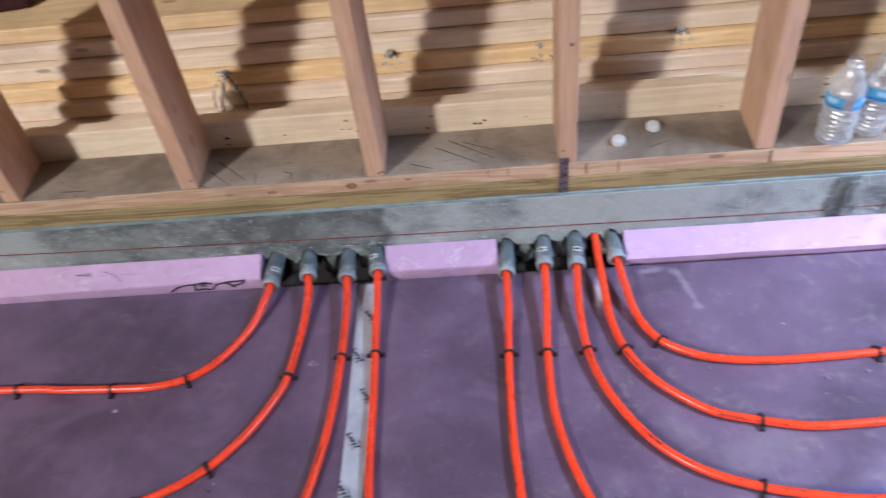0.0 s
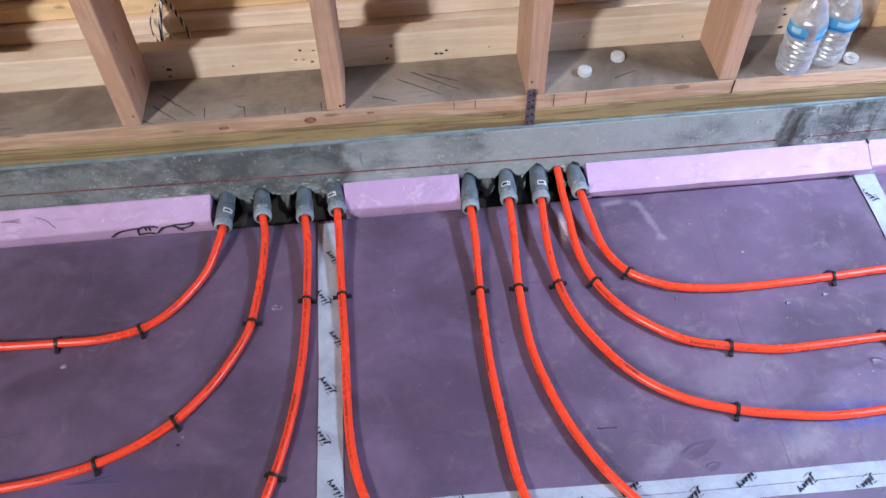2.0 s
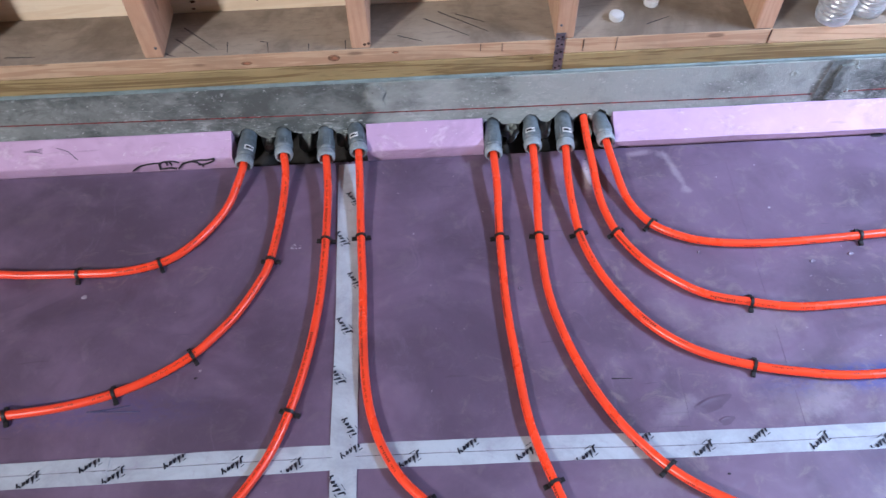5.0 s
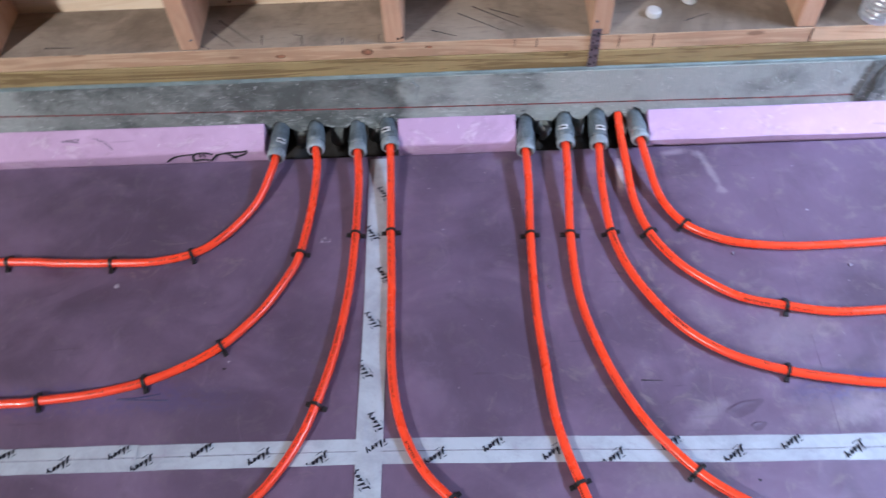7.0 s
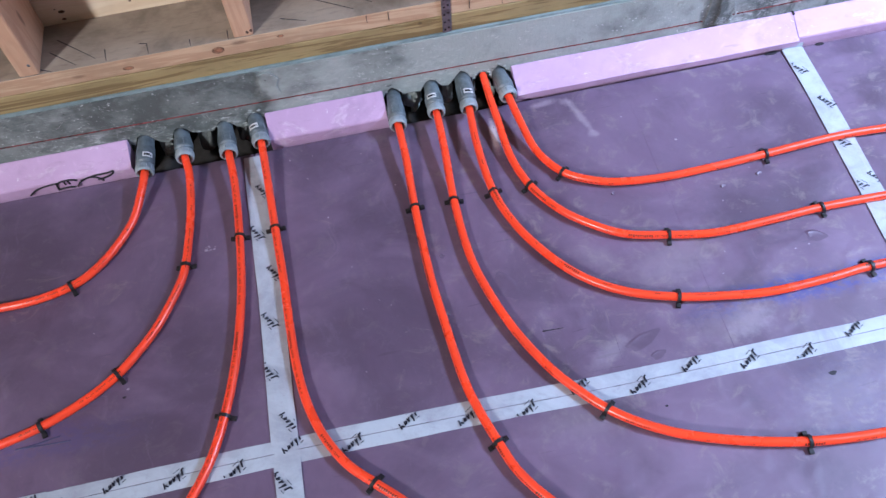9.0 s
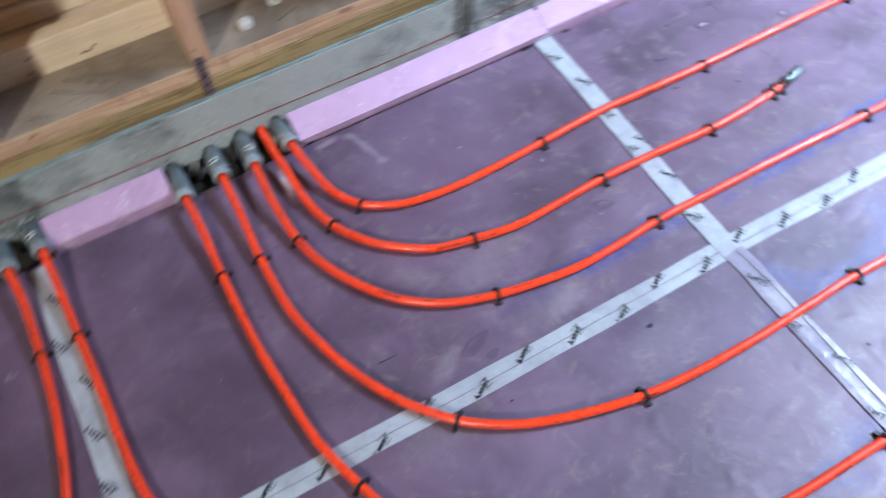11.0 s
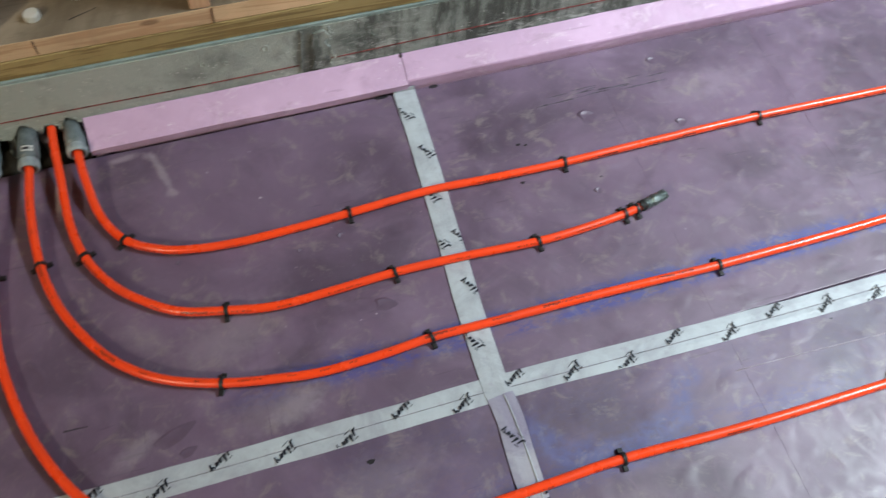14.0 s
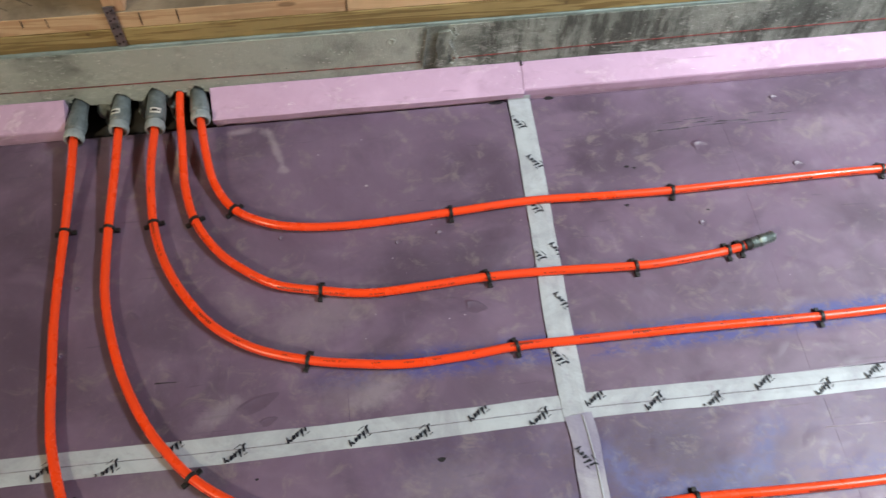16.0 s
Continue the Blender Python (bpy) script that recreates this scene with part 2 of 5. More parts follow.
FOAM = make_foam("purple_foam", (0.148, 0.099, 0.165), (0.071, 0.046, 0.080), True)
FOAM_EDGE = make_foam("lavender_foam", (0.50, 0.337, 0.505), (0.42, 0.275, 0.42), False, 0.22)


def make_concrete():
    n = Nodes("concrete", 0.9)
    co = n.coord((1, 1, 1))
    sep = n.t.nodes.new("ShaderNodeSeparateXYZ")
    n.put(n.tc.outputs["Object"], sep.inputs[0])
    x = n.maths("ADD", sep.outputs[0], n.maths("MULTIPLY", n.maths("SUBTRACT", n.noise(co, 18, 4), 0.5), 0.10))
    big = n.noise(n.coord((1, 1, 1.3)), 6.5, 6, 0.62, 0.15)
    mid = n.noise(co, 26, 6, 0.7, 0.2)
    # pours of different age: darker, oil-stained lengths on both sides of a pale one
    aged = n.maths("MAXIMUM", n.maths("MULTIPLY", n.span(x, 0.135, 0.10), n.span(x, -0.75, -0.60)), n.maths("MAXIMUM", n.span(x, 1.15, 1.22, 0, 0.75), n.maths("MULTIPLY", n.span(x, 1.085, 1.10), n.span(x, 1.15, 1.13))))
    aged = n.maths("MAXIMUM", aged, n.maths("MULTIPLY", n.span(x, 0.28, 0.32), n.span(x, 0.44, 0.38, 0, 0.6)))
    fac = n.maths("SUBTRACT", n.span(big, 0.18, 0.52), n.maths("MULTIPLY", aged, n.span(big, 0.75, 0.35, 0.35, 0.8)), True)
    colour = n.mix(fac, (0.098, 0.112, 0.106), (0.35, 0.385, 0.36))
    colour = n.mix(n.maths("MULTIPLY", n.span(mid, 0.46, 0.70), n.maths("ADD", n.maths("MULTIPLY", aged, 0.45), 0.2)), colour, (0.09, 0.098, 0.092))
    pale = n.maths("MULTIPLY", n.span(n.noise(n.coord((1, 1, 1.4)), 60, 6, 0.8), 0.58, 0.66), n.span(n.noise(co, 11, 3), 0.44, 0.58))
    colour = n.mix(n.maths("MULTIPLY", pale, 0.7), colour, (0.58, 0.60, 0.59))
    fleck = n.maths("MULTIPLY", n.span(n.noise(n.coord((0.7, 1, 1)), 120, 4, 0.75), 0.60, 0.67), n.span(n.noise(co, 9, 3), 0.42, 0.58))
    colour = n.mix(n.maths("MULTIPLY", fleck, n.maths("ADD", n.maths("MULTIPLY", aged, 0.45), 0.4)), colour, (0.66, 0.68, 0.67))
    blotch = n.maths("MULTIPLY", n.span(n.noise(n.coord((0.8, 1, 1.5)), 17, 5, 0.75, 0.8), 0.53, 0.66), n.maths("ADD", n.maths("MULTIPLY", aged, 0.5), 0.08))
    colour = n.mix(blotch, colour, (0.085, 0.09, 0.083))
    streak = n.maths("MULTIPLY", n.span(n.noise(n.coord((1, 1, 0.2)), 30, 5, 0.7), 0.44, 0.62), n.span(x, 1.15, 1.25, 0, 0.9))
    colour = n.mix(streak, colour, (0.05, 0.055, 0.05))
    lime = n.maths("MULTIPLY", n.span(n.noise(n.coord((0.6, 1, 1.6)), 38, 6, 0.78, 0.6), 0.50, 0.62), n.span(n.noise(n.coord((1, 1, 0.5)), 7, 3), 0.46, 0.56))
    colour = n.mix(n.maths("MULTIPLY", lime, n.span(sep.outputs[2], 0.125, 0.055, 0.25, 0.75)), colour, (0.52, 0.55, 0.54))
    crumb = n.maths("MULTIPLY", n.span(n.cells(n.coord((0.8, 1, 1.2)), 95), 0.20, 0.12), n.span(n.noise(co, 23, 4, 0.7), 0.50, 0.62))
    colour = n.mix(n.maths("MULTIPLY", crumb, 0.75), colour, (0.62, 0.64, 0.63))
    colour = n.mix(n.span(n.cells(co, 30), 0.08, 0.04, 0, 0.7), colour, (0.06, 0.06, 0.06))
    return n.done(colour, 0.9, n.bump(n.noise(co, 70, 6, 0.8), 0.8, 0.004, n.bump(mid, 0.5, 0.005)))


CONCRETE = make_concrete()


def plain(name, colour, rough, metal=0.0, vary=0.12, scale=25.0, relief=0.1, **more):
    n = Nodes(name, rough, metal)
    v = n.noise(n.coord((1, 1, 1), 3.0), scale, 5, 0.65)
    c = n.mix(n.span(v, 0.35, 0.7), colour, tuple(x * (1 - 2 * vary) for x in colour))
    return n.done(c, n.span(v, 0.3, 0.7, max(rough - 0.08, 0.02), min(rough + 0.08, 1)), n.bump(v, relief, 0.001), **more)


TUBE = plain("orange_pex", (0.86, 0.062, 0.014), 0.31, vary=0.06, scale=9, relief=0.03)
PRINT = plain("black_print", (0.03, 0.012, 0.01), 0.5)
STAPLE = plain("black_plastic", (0.010, 0.010, 0.011), 0.55)
PVC = plain("grey_pvc", (0.165, 0.195, 0.21), 0.4, vary=0.3)
PVC_PALE = plain("pale_grey_pvc", (0.30, 0.34, 0.36), 0.42, vary=0.2)
STICKER = plain("white_sticker", (0.7, 0.7, 0.68), 0.5)
INK = plain("navy_ink", (0.012, 0.015, 0.028), 0.45)
MARKER = plain("black_marker", (0.01, 0.008, 0.012), 0.6)
PEN = plain("blue_pen", (0.018, 0.022, 0.085), 0.6)
CHALK = plain("red_chalk", (0.24, 0.055, 0.055), 0.9, vary=0.45, scale=60)
CRUST = plain("crumbled_concrete", (0.42, 0.46, 0.44), 0.95, vary=0.35, scale=70, relief=0.6)
GASKET = plain("blue_sill_gasket", (0.25, 0.32, 0.32), 0.8, vary=0.2, scale=14)
STEEL = plain("galvanised_steel", (0.28, 0.29, 0.31), 0.45, 0.8, vary=0.3, scale=60)
CAPWHITE = plain("white_plastic", (0.66, 0.66, 0.65), 0.35, vary=0.06)
FOIL = plain("silver_foil", (0.19, 0.235, 0.235), 0.3, 0.7, vary=0.3, scale=120, relief=0.8)
BLACK_CLOTH = plain("black_fabric", (0.016, 0.018, 0.024), 0.9, relief=0.5, scale=140)
LABEL_BLUE = plain("blue_label", (0.13, 0.45, 0.74), 0.3, vary=0.2, scale=30)
LABEL_DEEP = plain("deep_blue_print", (0.03, 0.16, 0.50), 0.3)
LABEL_PALE = plain("pale_blue_print", (0.40, 0.66, 0.82), 0.3)
PLASTER = plain("plain_wall", (0.13, 0.11, 0.09), 0.9, scale=4)
CEILING = plain("plywood_ceiling", (0.20, 0.145, 0.10), 0.85, scale=4)
SHEATH = plain("sheathing_board", (0.16, 0.10, 0.07), 0.9, scale=9)
# near-black that paints the shade inside the broken-out void
VOID_SHADE = plain("void_shade", (0.030, 0.026, 0.022), 0.95, scale=50)
# pale specks on the foam, and the painted sheen of one crease
SPECK_SHEEN = plain("pale_speck_and_sheen", (0.40, 0.35, 0.42), 0.7, vary=0.2, scale=60)
KNOT = plain("dark_knot", (0.10, 0.052, 0.03), 0.8, vary=0.3)
KNOT_HEART = plain("knot_heart", (0.38, 0.17, 0.085), 0.7, vary=0.3, scale=90)
KNOT_BROWN = plain("brown_knot", (0.30, 0.17, 0.095), 0.75, vary=0.35, scale=120)
MAROON = plain("maroon_fabric", (0.055, 0.010, 0.014), 0.85, vary=0.25, scale=60, relief=0.4)
SMEAR = plain("dark_smear", (0.10, 0.086, 0.118), 0.6, vary=0.4, scale=90)
GRAPHITE = plain("graphite_smudge", (0.10, 0.075, 0.11), 0.6, vary=0.2, scale=60)
CREASE = plain("pressed_crease", (0.25, 0.235, 0.275), 0.6, vary=0.3, scale=70)
DARK_SCORE = plain("scored_line", (0.128, 0.086, 0.148), 0.6)


def make_tape(name, light, dark, rough):
    n = Nodes(name, rough)
    co = n.coord((1, 1, 1))
    v = n.noise(co, 11, 6, 0.7, 0.6)
    colour = n.mix(n.span(v, 0.35, 0.7), light, dark)
    colour = n.mix(n.maths("MULTIPLY", n.span(n.noise(co, 45, 5, 0.7), 0.55, 0.75), 0.4), colour, (0.24, 0.20, 0.27))
    return n.done(colour, rough, n.bump(n.noise(n.coord((1, 1, 1)), 28, 4, 0.6, 1.5), 0.45, 0.003))


TAPE = make_tape("white_tape", (0.405, 0.44, 0.485), (0.30, 0.315, 0.36), 0.5)
FILM = make_tape("half_clear_tape", (0.345, 0.34, 0.40), (0.21, 0.19, 0.28), 0.28)


def make_twine():
    n = Nodes("striped_twine", 0.8)
    w = n.add("ShaderNodeTexWave", Scale=38.0, Distortion=1.5)
    n.put(n.coord((1, 0.4, 1)), w.inputs["Vector"])
    return n.done(n.mix(n.span(w.outputs["Fac"], 0.45, 0.55), (0.03, 0.03, 0.03), (0.7, 0.68, 0.62)), 0.8)


TWINE = make_twine()


def make_clear():
    n = Nodes("clear_plastic", 0.1)
    see, both = n.t.nodes.new("ShaderNodeBsdfTransparent"), n.t.nodes.new("ShaderNodeMixShader")
    see.inputs[0].default_value = (0.965, 0.975, 0.975, 1)
    gloss = n.t.nodes.new("ShaderNodeBsdfGlossy")
    gloss.inputs["Roughness"].default_value = 0.34
    gloss.inputs["Color"].default_value = (0.95, 0.97, 0.97, 1)
    edge = n.add("ShaderNodeLayerWeight", Blend=0.45)
    n.put(n.maths("ADD", n.maths("MULTIPLY", edge.outputs["Facing"], 0.45), 0.17), both.inputs[0])
    n.put(see.outputs[0], both.inputs[1])
    n.put(gloss.outputs[0], both.inputs[2])
    milk, last = n.t.nodes.new("ShaderNodeBsdfDiffuse"), n.t.nodes.new("ShaderNodeMixShader")
    milk.inputs["Color"].default_value = (0.85, 0.88, 0.87, 1)
    n.put(n.span(n.noise(n.coord((1, 1, 1), 3.0), 60, 3), 0.35, 0.7, 0.05, 0.20), last.inputs[0])
    n.put(both.outputs[0], last.inputs[1])
    n.put(milk.outputs[0], last.inputs[2])
    n.put(last.outputs[0], n.t.nodes["Material Output"].inputs["Surface"])
    return n.m


CLEAR = make_clear()


# ---- building helpers ----
def mesh_of(name, bm, *mats):
    me = bpy.data.meshes.new(name)
    bmesh.ops.recalc_face_normals(bm, faces=bm.faces)
    bm.to_mesh(me)
    bm.free()
    for m in mats:
        me.materials.append(m)
    return me


def smooth(me):
    for p in me.polygons:
        p.use_smooth = True
    return me


def part(name, bm, material, parent, label="", round_=False):
    me = mesh_of(name, bm, *(material if isinstance(material, tuple) else (material,)))
    ob = new(name, smooth(me) if round_ else me)
    ob.parent = parent
    return tagged(ob, label)


def thing(name, bm, material, label, category, group="", kind="", at=None, round_=False):
    me = mesh_of(name, bm, *(material if isinstance(material, tuple) else (material,))) if bm else None
    if me and round_:
        smooth(me)
    ob = new(name, me)
    if at is not None:
        ob.matrix_basis = at
    return tagged(ob, label, category, group, kind)


def box(bm, x0, x1, y0, y1, z0, z1, bevel=0.0):
    made = bmesh.ops.create_cube(bm, size=1.0)["verts"]
    bmesh.ops.scale(bm, vec=(x1 - x0, y1 - y0, z1 - z0), verts=made)
    bmesh.ops.translate(bm, vec=((x0 + x1) / 2, (y0 + y1) / 2, (z0 + z1) / 2), verts=made)
    if bevel:
        edges = list({e for v in made for e in v.link_edges})
        bmesh.ops.bevel(bm, geom=edges, offset=bevel, segments=2, profile=0.5, affect="EDGES")
    return bm


def boxes(*args):
    bm = bmesh.new()
    for a in args:
        box(bm, *a)
    return bm


def glide(points, step=0.012):
    """A smooth line through points, with even steps."""
    pts = [Vector(p) for p in points]
    pts = [2 * pts[0] - pts[1]] + pts + [2 * pts[-1] - pts[-2]]
    out = []
    for a, b, c, d in zip(pts, pts[1:], pts[2:], pts[3:]):
        count = max(2, int((c - b).length / step))
        for i in range(count):
            u = i / count
            out.append(0.5 * ((2 * b) + (c - a) * u + (2 * a - 5 * b + 4 * c - d) * u * u + (3 * b - a - 3 * c + d) * u**3))
    out.append(pts[-2])
    return out


def sweep(bm, line, radius, sides=14, arc=None, lift=0.0):
    """A tube along a line, or with arc (from, to, in radians round it; 0 is up) a strip lying on one."""
    rings = []
    for i, p in enumerate(line):
        t = (line[min(i + 1, len(line) - 1)] - line[max(i - 1, 0)]).normalized()
        side = t.cross(Vector((0, 0, 1)))
        side = side.normalized() if side.length > 1e-4 else Vector((1, 0, 0))
        up = side.cross(t)
        angles = [2 * math.pi * k / sides for k in range(sides)] if arc is None else [arc[0] + (arc[1] - arc[0]) * k / 2 for k in range(3)]
        rings.append([bm.verts.new(p + (radius + lift) * (math.cos(a) * up + math.sin(a) * side)) for a in angles])
    for a, b in zip(rings, rings[1:]):
        count = len(a) if arc is None else len(a) - 1
        for k in range(count):
            j = (k + 1) % len(a)
            bm.faces.new((a[k], a[j], b[j], b[k]))
    if arc is None:
        bm.faces.new(rings[0])
        bm.faces.new(rings[-1][::-1])
    return bm


def lathe(bm, profile, sides=24, axis=None):
    """Turned about z from (radius, height) pairs."""
    rings = [[bm.verts.new((r * math.cos(2 * math.pi * k / sides), r * math.sin(2 * math.pi * k / sides), z)) for k in range(sides)] for r, z in profile]
    for a, b in zip(rings, rings[1:]):
        for k in range(sides):
            bm.faces.new((a[k], a[(k + 1) % sides], b[(k + 1) % sides], b[k]))
    if axis is not None:
        for ring in rings:
            for v in ring:
                v.co = axis @ v.co
    return bm


def slab(bm, outline, z0, z1):
    """A flat piece from an outline of (x, y)."""
    low, top = [bm.verts.new((x, y, z0)) for x, y in outline], [bm.verts.new((x, y, z1)) for x, y in outline]
    bm.faces.new(top)
    bm.faces.new(low[::-1])
    for k in range(len(outline)):
        j = (k + 1) % len(outline)
        bm.faces.new((low[k], low[j], top[j], top[k]))
    return bm


# ---- closing the place ----
WEST, EAST, SOUTH, NORTH, TOP = -4.0, 3.7, -6.2, 0.95, 5.4


def wall_with_opening(name, along, at, thick, lo, hi, o0, o1, z0, z1, label):
    """A wall along x or y at a place, with one opening."""
    bm = bmesh.new()
    for a, b, c, d in ((lo, o0, -0.3, TOP), (o1, hi, -0.3, TOP), (o0, o1, -0.3, z0), (o0, o1, z1, TOP)):
        if b - a < 0.01 or d - c < 0.01:
            continue
        if along == "x":
            box(bm, a, b, at, at + thick, c, d)
        else:
            box(bm, at, at + thick, a, b, c, d)
    return thing(name, bm, PLASTER, label, "wall", kind="structure")


# unseen walls and ceiling, added to close the room around its lamps
wall_with_opening("wall_west", "y", WEST - 0.15, 0.15, SOUTH, NORTH, -5.25, -4.45, 4.2, 5.2, "plain wall, unseen, with a small high opening added for the west lamp")
# the top of the east opening is set to dim its lamp leftwards
wall_with_opening("wall_east", "y", EAST, 0.15, SOUTH, NORTH, -2.4, 0.02, 0.25, 3.06, "plain wall, unseen, with a wide opening whose top cuts the east lamp")
wall_with_opening("wall_south", "x", SOUTH - 0.15, 0.15, WEST, EAST, 0.4, 1.4, 1.3, 2.2, "plain wall, unseen, with an opening added for some sky light")
thing("ceiling", boxes((WEST - 0.15, EAST + 0.15, SOUTH - 0.15, NORTH + 0.15, TOP, TOP + 0.1)), CEILING, "plain plywood ceiling, unseen, added to close the room", "ceiling", kind="structure")
thing("wall_north", boxes((WEST, EAST, 0.85, NORTH, -0.3, TOP)), SHEATH, "dark sheathing behind the stud wall", "wall", kind="structure")
floor = thing("floor", boxes((WEST, EAST, SOUTH, 0.85, -0.30, -0.0535)), CONCRETE, "sub-slab under the purple foam insulation boards", "floor", kind="structure")

# ---- foam floor boards ----
SEAMS_X = (WEST + 0.01, -2.375, -1.155, 0.065, 1.272, 2.55, EAST - 0.01)
SEAMS_Y = (SOUTH + 0.01, -4.38, -3.15, -1.92, -0.69, 0.0)
for _x0, _x1 in zip(SEAMS_X, SEAMS_X[1:]):
    for _y0, _y1 in zip(SEAMS_Y, SEAMS_Y[1:]):
        part("foam_board", box(bmesh.new(), _x0 + 0.0008, _x1 - 0.0008, _y0 + 0.0008, _y1 - 0.0008, -0.0525, 0.0, 0.0025), FOAM, floor)


# ---- foundation wall ----
def jagged(x0, x1, notches, base, rng):
    """The broken lower edge of concrete between x0 and x1, raised at each notch."""
    pts = [(x0, -0.25), (x0, base + 0.01)]
    xs = sorted(notches)
    for i, (x, peak) in enumerate(xs):
        left = x0 if i == 0 else (xs[i - 1][0] + x) / 2
        pts += [(left + 0.004, base + rng.uniform(-0.012, 0.006))] if i else []
        pts += [(x - 0.024, peak - 0.026 + rng.uniform(-0.004, 0.004)), (x - 0.012, peak - 0.005), (x - 0.002, peak + rng.uniform(0, 0.006)), (x + 0.011, peak - 0.004), (x + 0.024, peak - 0.024 + rng.uniform(-0.004, 0.004))]
    return pts + [(x1, base + 0.01), (x1, -0.25)]


FITTINGS = (  # mouth, then the place where it leaves the concrete
    ((-0.160, -0.024, 0.033), (-0.156, 0.046, 0.035), True),
    ((-0.074, -0.007, 0.035), (-0.078, 0.056, 0.035), False),
    ((0.018, -0.017, 0.033), (0.015, 0.052, 0.032), False),
    ((0.089, -0.007, 0.036), (0.084, 0.054, 0.039), True),
    ((0.382, -0.030, 0.032), (0.386, 0.044, 0.030), False),
    ((0.469, -0.017, 0.034), (0.472, 0.050, 0.035), True),
    ((0.540, -0.023, 0.034), (0.543, 0.048, 0.040), True),
    ((0.631, -0.010, 0.034), (0.627, 0.052, 0.036), False),
)
rng = random.Random(4)
outline = [(WEST, -0.25)]
outline += jagged(-0.188, 0.108, [(f[1][0], f[1][2] + 0.0235) for f in FITTINGS[:4]], 0.031, rng)
outline += jagged(0.362, 0.656, [(f[1][0], f[1][2] + 0.0235) for f in FITTINGS[4:]] + [(0.590, 0.054)], 0.031, rng)
outline += [(EAST, -0.25), (EAST, 0.173), (WEST, 0.173)]
bm = slab(bmesh.new(), outline, 0.0, 0.05)
bm.transform(Matrix(((1, 0, 0, 0), (0, 0, 1, 0.058), (0, 1, 0, 0), (0, 0, 0, 1))))
foundation = thing("foundation_wall", bm, CONCRETE, "stained grey concrete stem wall, broken out around the pipe sleeves", "foundation", kind="structure")
# back and bottom of the void, coloured near-black in place of its shade
part("core", boxes((WEST, EAST, 0.19, 0.30, -0.25, 0.172)), VOID_SHADE, foundation, "dark void behind the broken concrete, its shade put into the colour")
part("loose_dirt", boxes((WEST, EAST, 0.0015, 0.189, -0.0530, -0.036)), VOID_SHADE, foundation, "dark bottom of the void under the broken concrete, shade in the colour")
part("top_course", boxes((WEST, EAST, 0.108, 0.19, 0.10, 0.172)), CONCRETE, foundation)
# pale crumbled crust along the broken edge
rng = random.Random(17)
for lo, hi in ((-0.189, 0.109), (0.361, 0.657)):
    edge = [(x, z) for x, z in outline if lo < x < hi and z > 0.0]
    path = []
    for (xa, za), (xb, zb) in zip(edge, edge[1:]):
        for k in range(4):
            u = k / 4
            path.append((xa + (xb - xa) * u, za + (zb - za) * u))
    bm = bmesh.new()
    for x, z in path:
        if rng.random() < 0.9 * max(0.0, 0.5 + 1.6 * noise.noise((x * 60, z * 60, 3))):
            size = rng.choice((0.0008, 0.0011, 0.0015, 0.0030))
            made = bmesh.ops.create_icosphere(bm, subdivisions=1, radius=size)["verts"]
            d = Vector((x + rng.uniform(-0.002, 0.002), 0.0575 + rng.uniform(-0.001, 0.002), z + rng.uniform(0.0, 0.011)))
            for v in made:
                v.co = Vector((v.co.x * 1.9, v.co.y * 0.5, v.co.z * 0.9)) * rng.uniform(0.7, 1.3) + d
    tagged(part("broken_crust", bm, CRUST, foundation, "pale crumbled edge of the broken concrete"), kind="stuff")
# broken pieces sloping down between the sleeves
rng = random.Random(41)
for gap_x, wide in ((-0.118, 0.020), (-0.030, 0.022), (0.052, 0.016), (0.430, 0.022), (0.508, 0.016), (0.565, 0.010), (0.612, 0.010)):
    bm = bmesh.new()
    made = bmesh.ops.create_icosphere(bm, subdivisions=3, radius=1.0)["verts"]
    for v in made:
        d = v.co.copy()
        v.co = Vector((d.x * wide, d.y * 0.040, d.z * 0.030)) * (1 + 0.35 * noise.noise(d * 1.7 + Vector((gap_x * 40, 0, 0))) + 0.10 * noise.noise(d * 6)) + Vector((gap_x + rng.uniform(-0.004, 0.004), 0.088, -0.004 + rng.uniform(-0.006, 0.006)))
    part("broken_chunk", bm, CONCRETE, foundation, "rough broken concrete between the sleeves", round_=True)
# the rough vertical joint and the broken lump beside it
bm = bmesh.new()
lump = [(1.118, 0.068), (1.126, 0.10), (1.121, 0.128), (1.127, 0.160), (1.150, 0.163), (1.158, 0.15), (1.148, 0.135), (1.156, 0.118), (1.146, 0.10), (1.150, 0.08), (1.142, 0.066)]
slab(bm, lump, 0.0, 0.006)
bm.transform(Matrix(((1, 0, 0, 0), (0, 0, -1, 0.0582), (0, 1, 0, 0), (0, 0, 0, 1))))
part("mortar_lump", bm, CONCRETE, foundation)
bm = bmesh.new()
sweep(bm, [Vector(p) for p in ((1.096, 0.0575, 0.064), (1.098, 0.0572, 0.10), (1.101, 0.0575, 0.13), (1.105, 0.0575, 0.168))], 0.0028, 6)
part("form_joint", bm, CONCRETE, foundation, "raised rough form joint in the concrete")
bm = bmesh.new()
rng = random.Random(23)
for k in range(34):
    z = 0.066 + 0.1 * k / 33
    made = bmesh.ops.create_icosphere(bm, subdivisions=1, radius=rng.uniform(0.0012, 0.0032))["verts"]
    d = Vector((1.157 + 0.006 * math.sin(z * 90) + rng.uniform(-0.004, 0.005), 0.0575, z))
    for v in made:
        v.co = Vector((v.co.x * 1.3, v.co.y * 0.7, v.co.z)) * rng.uniform(0.7, 1.3) + d
tagged(part("broken_crust", bm, CRUST, foundation, "pale crumbled edge of the broken concrete"), kind="stuff")
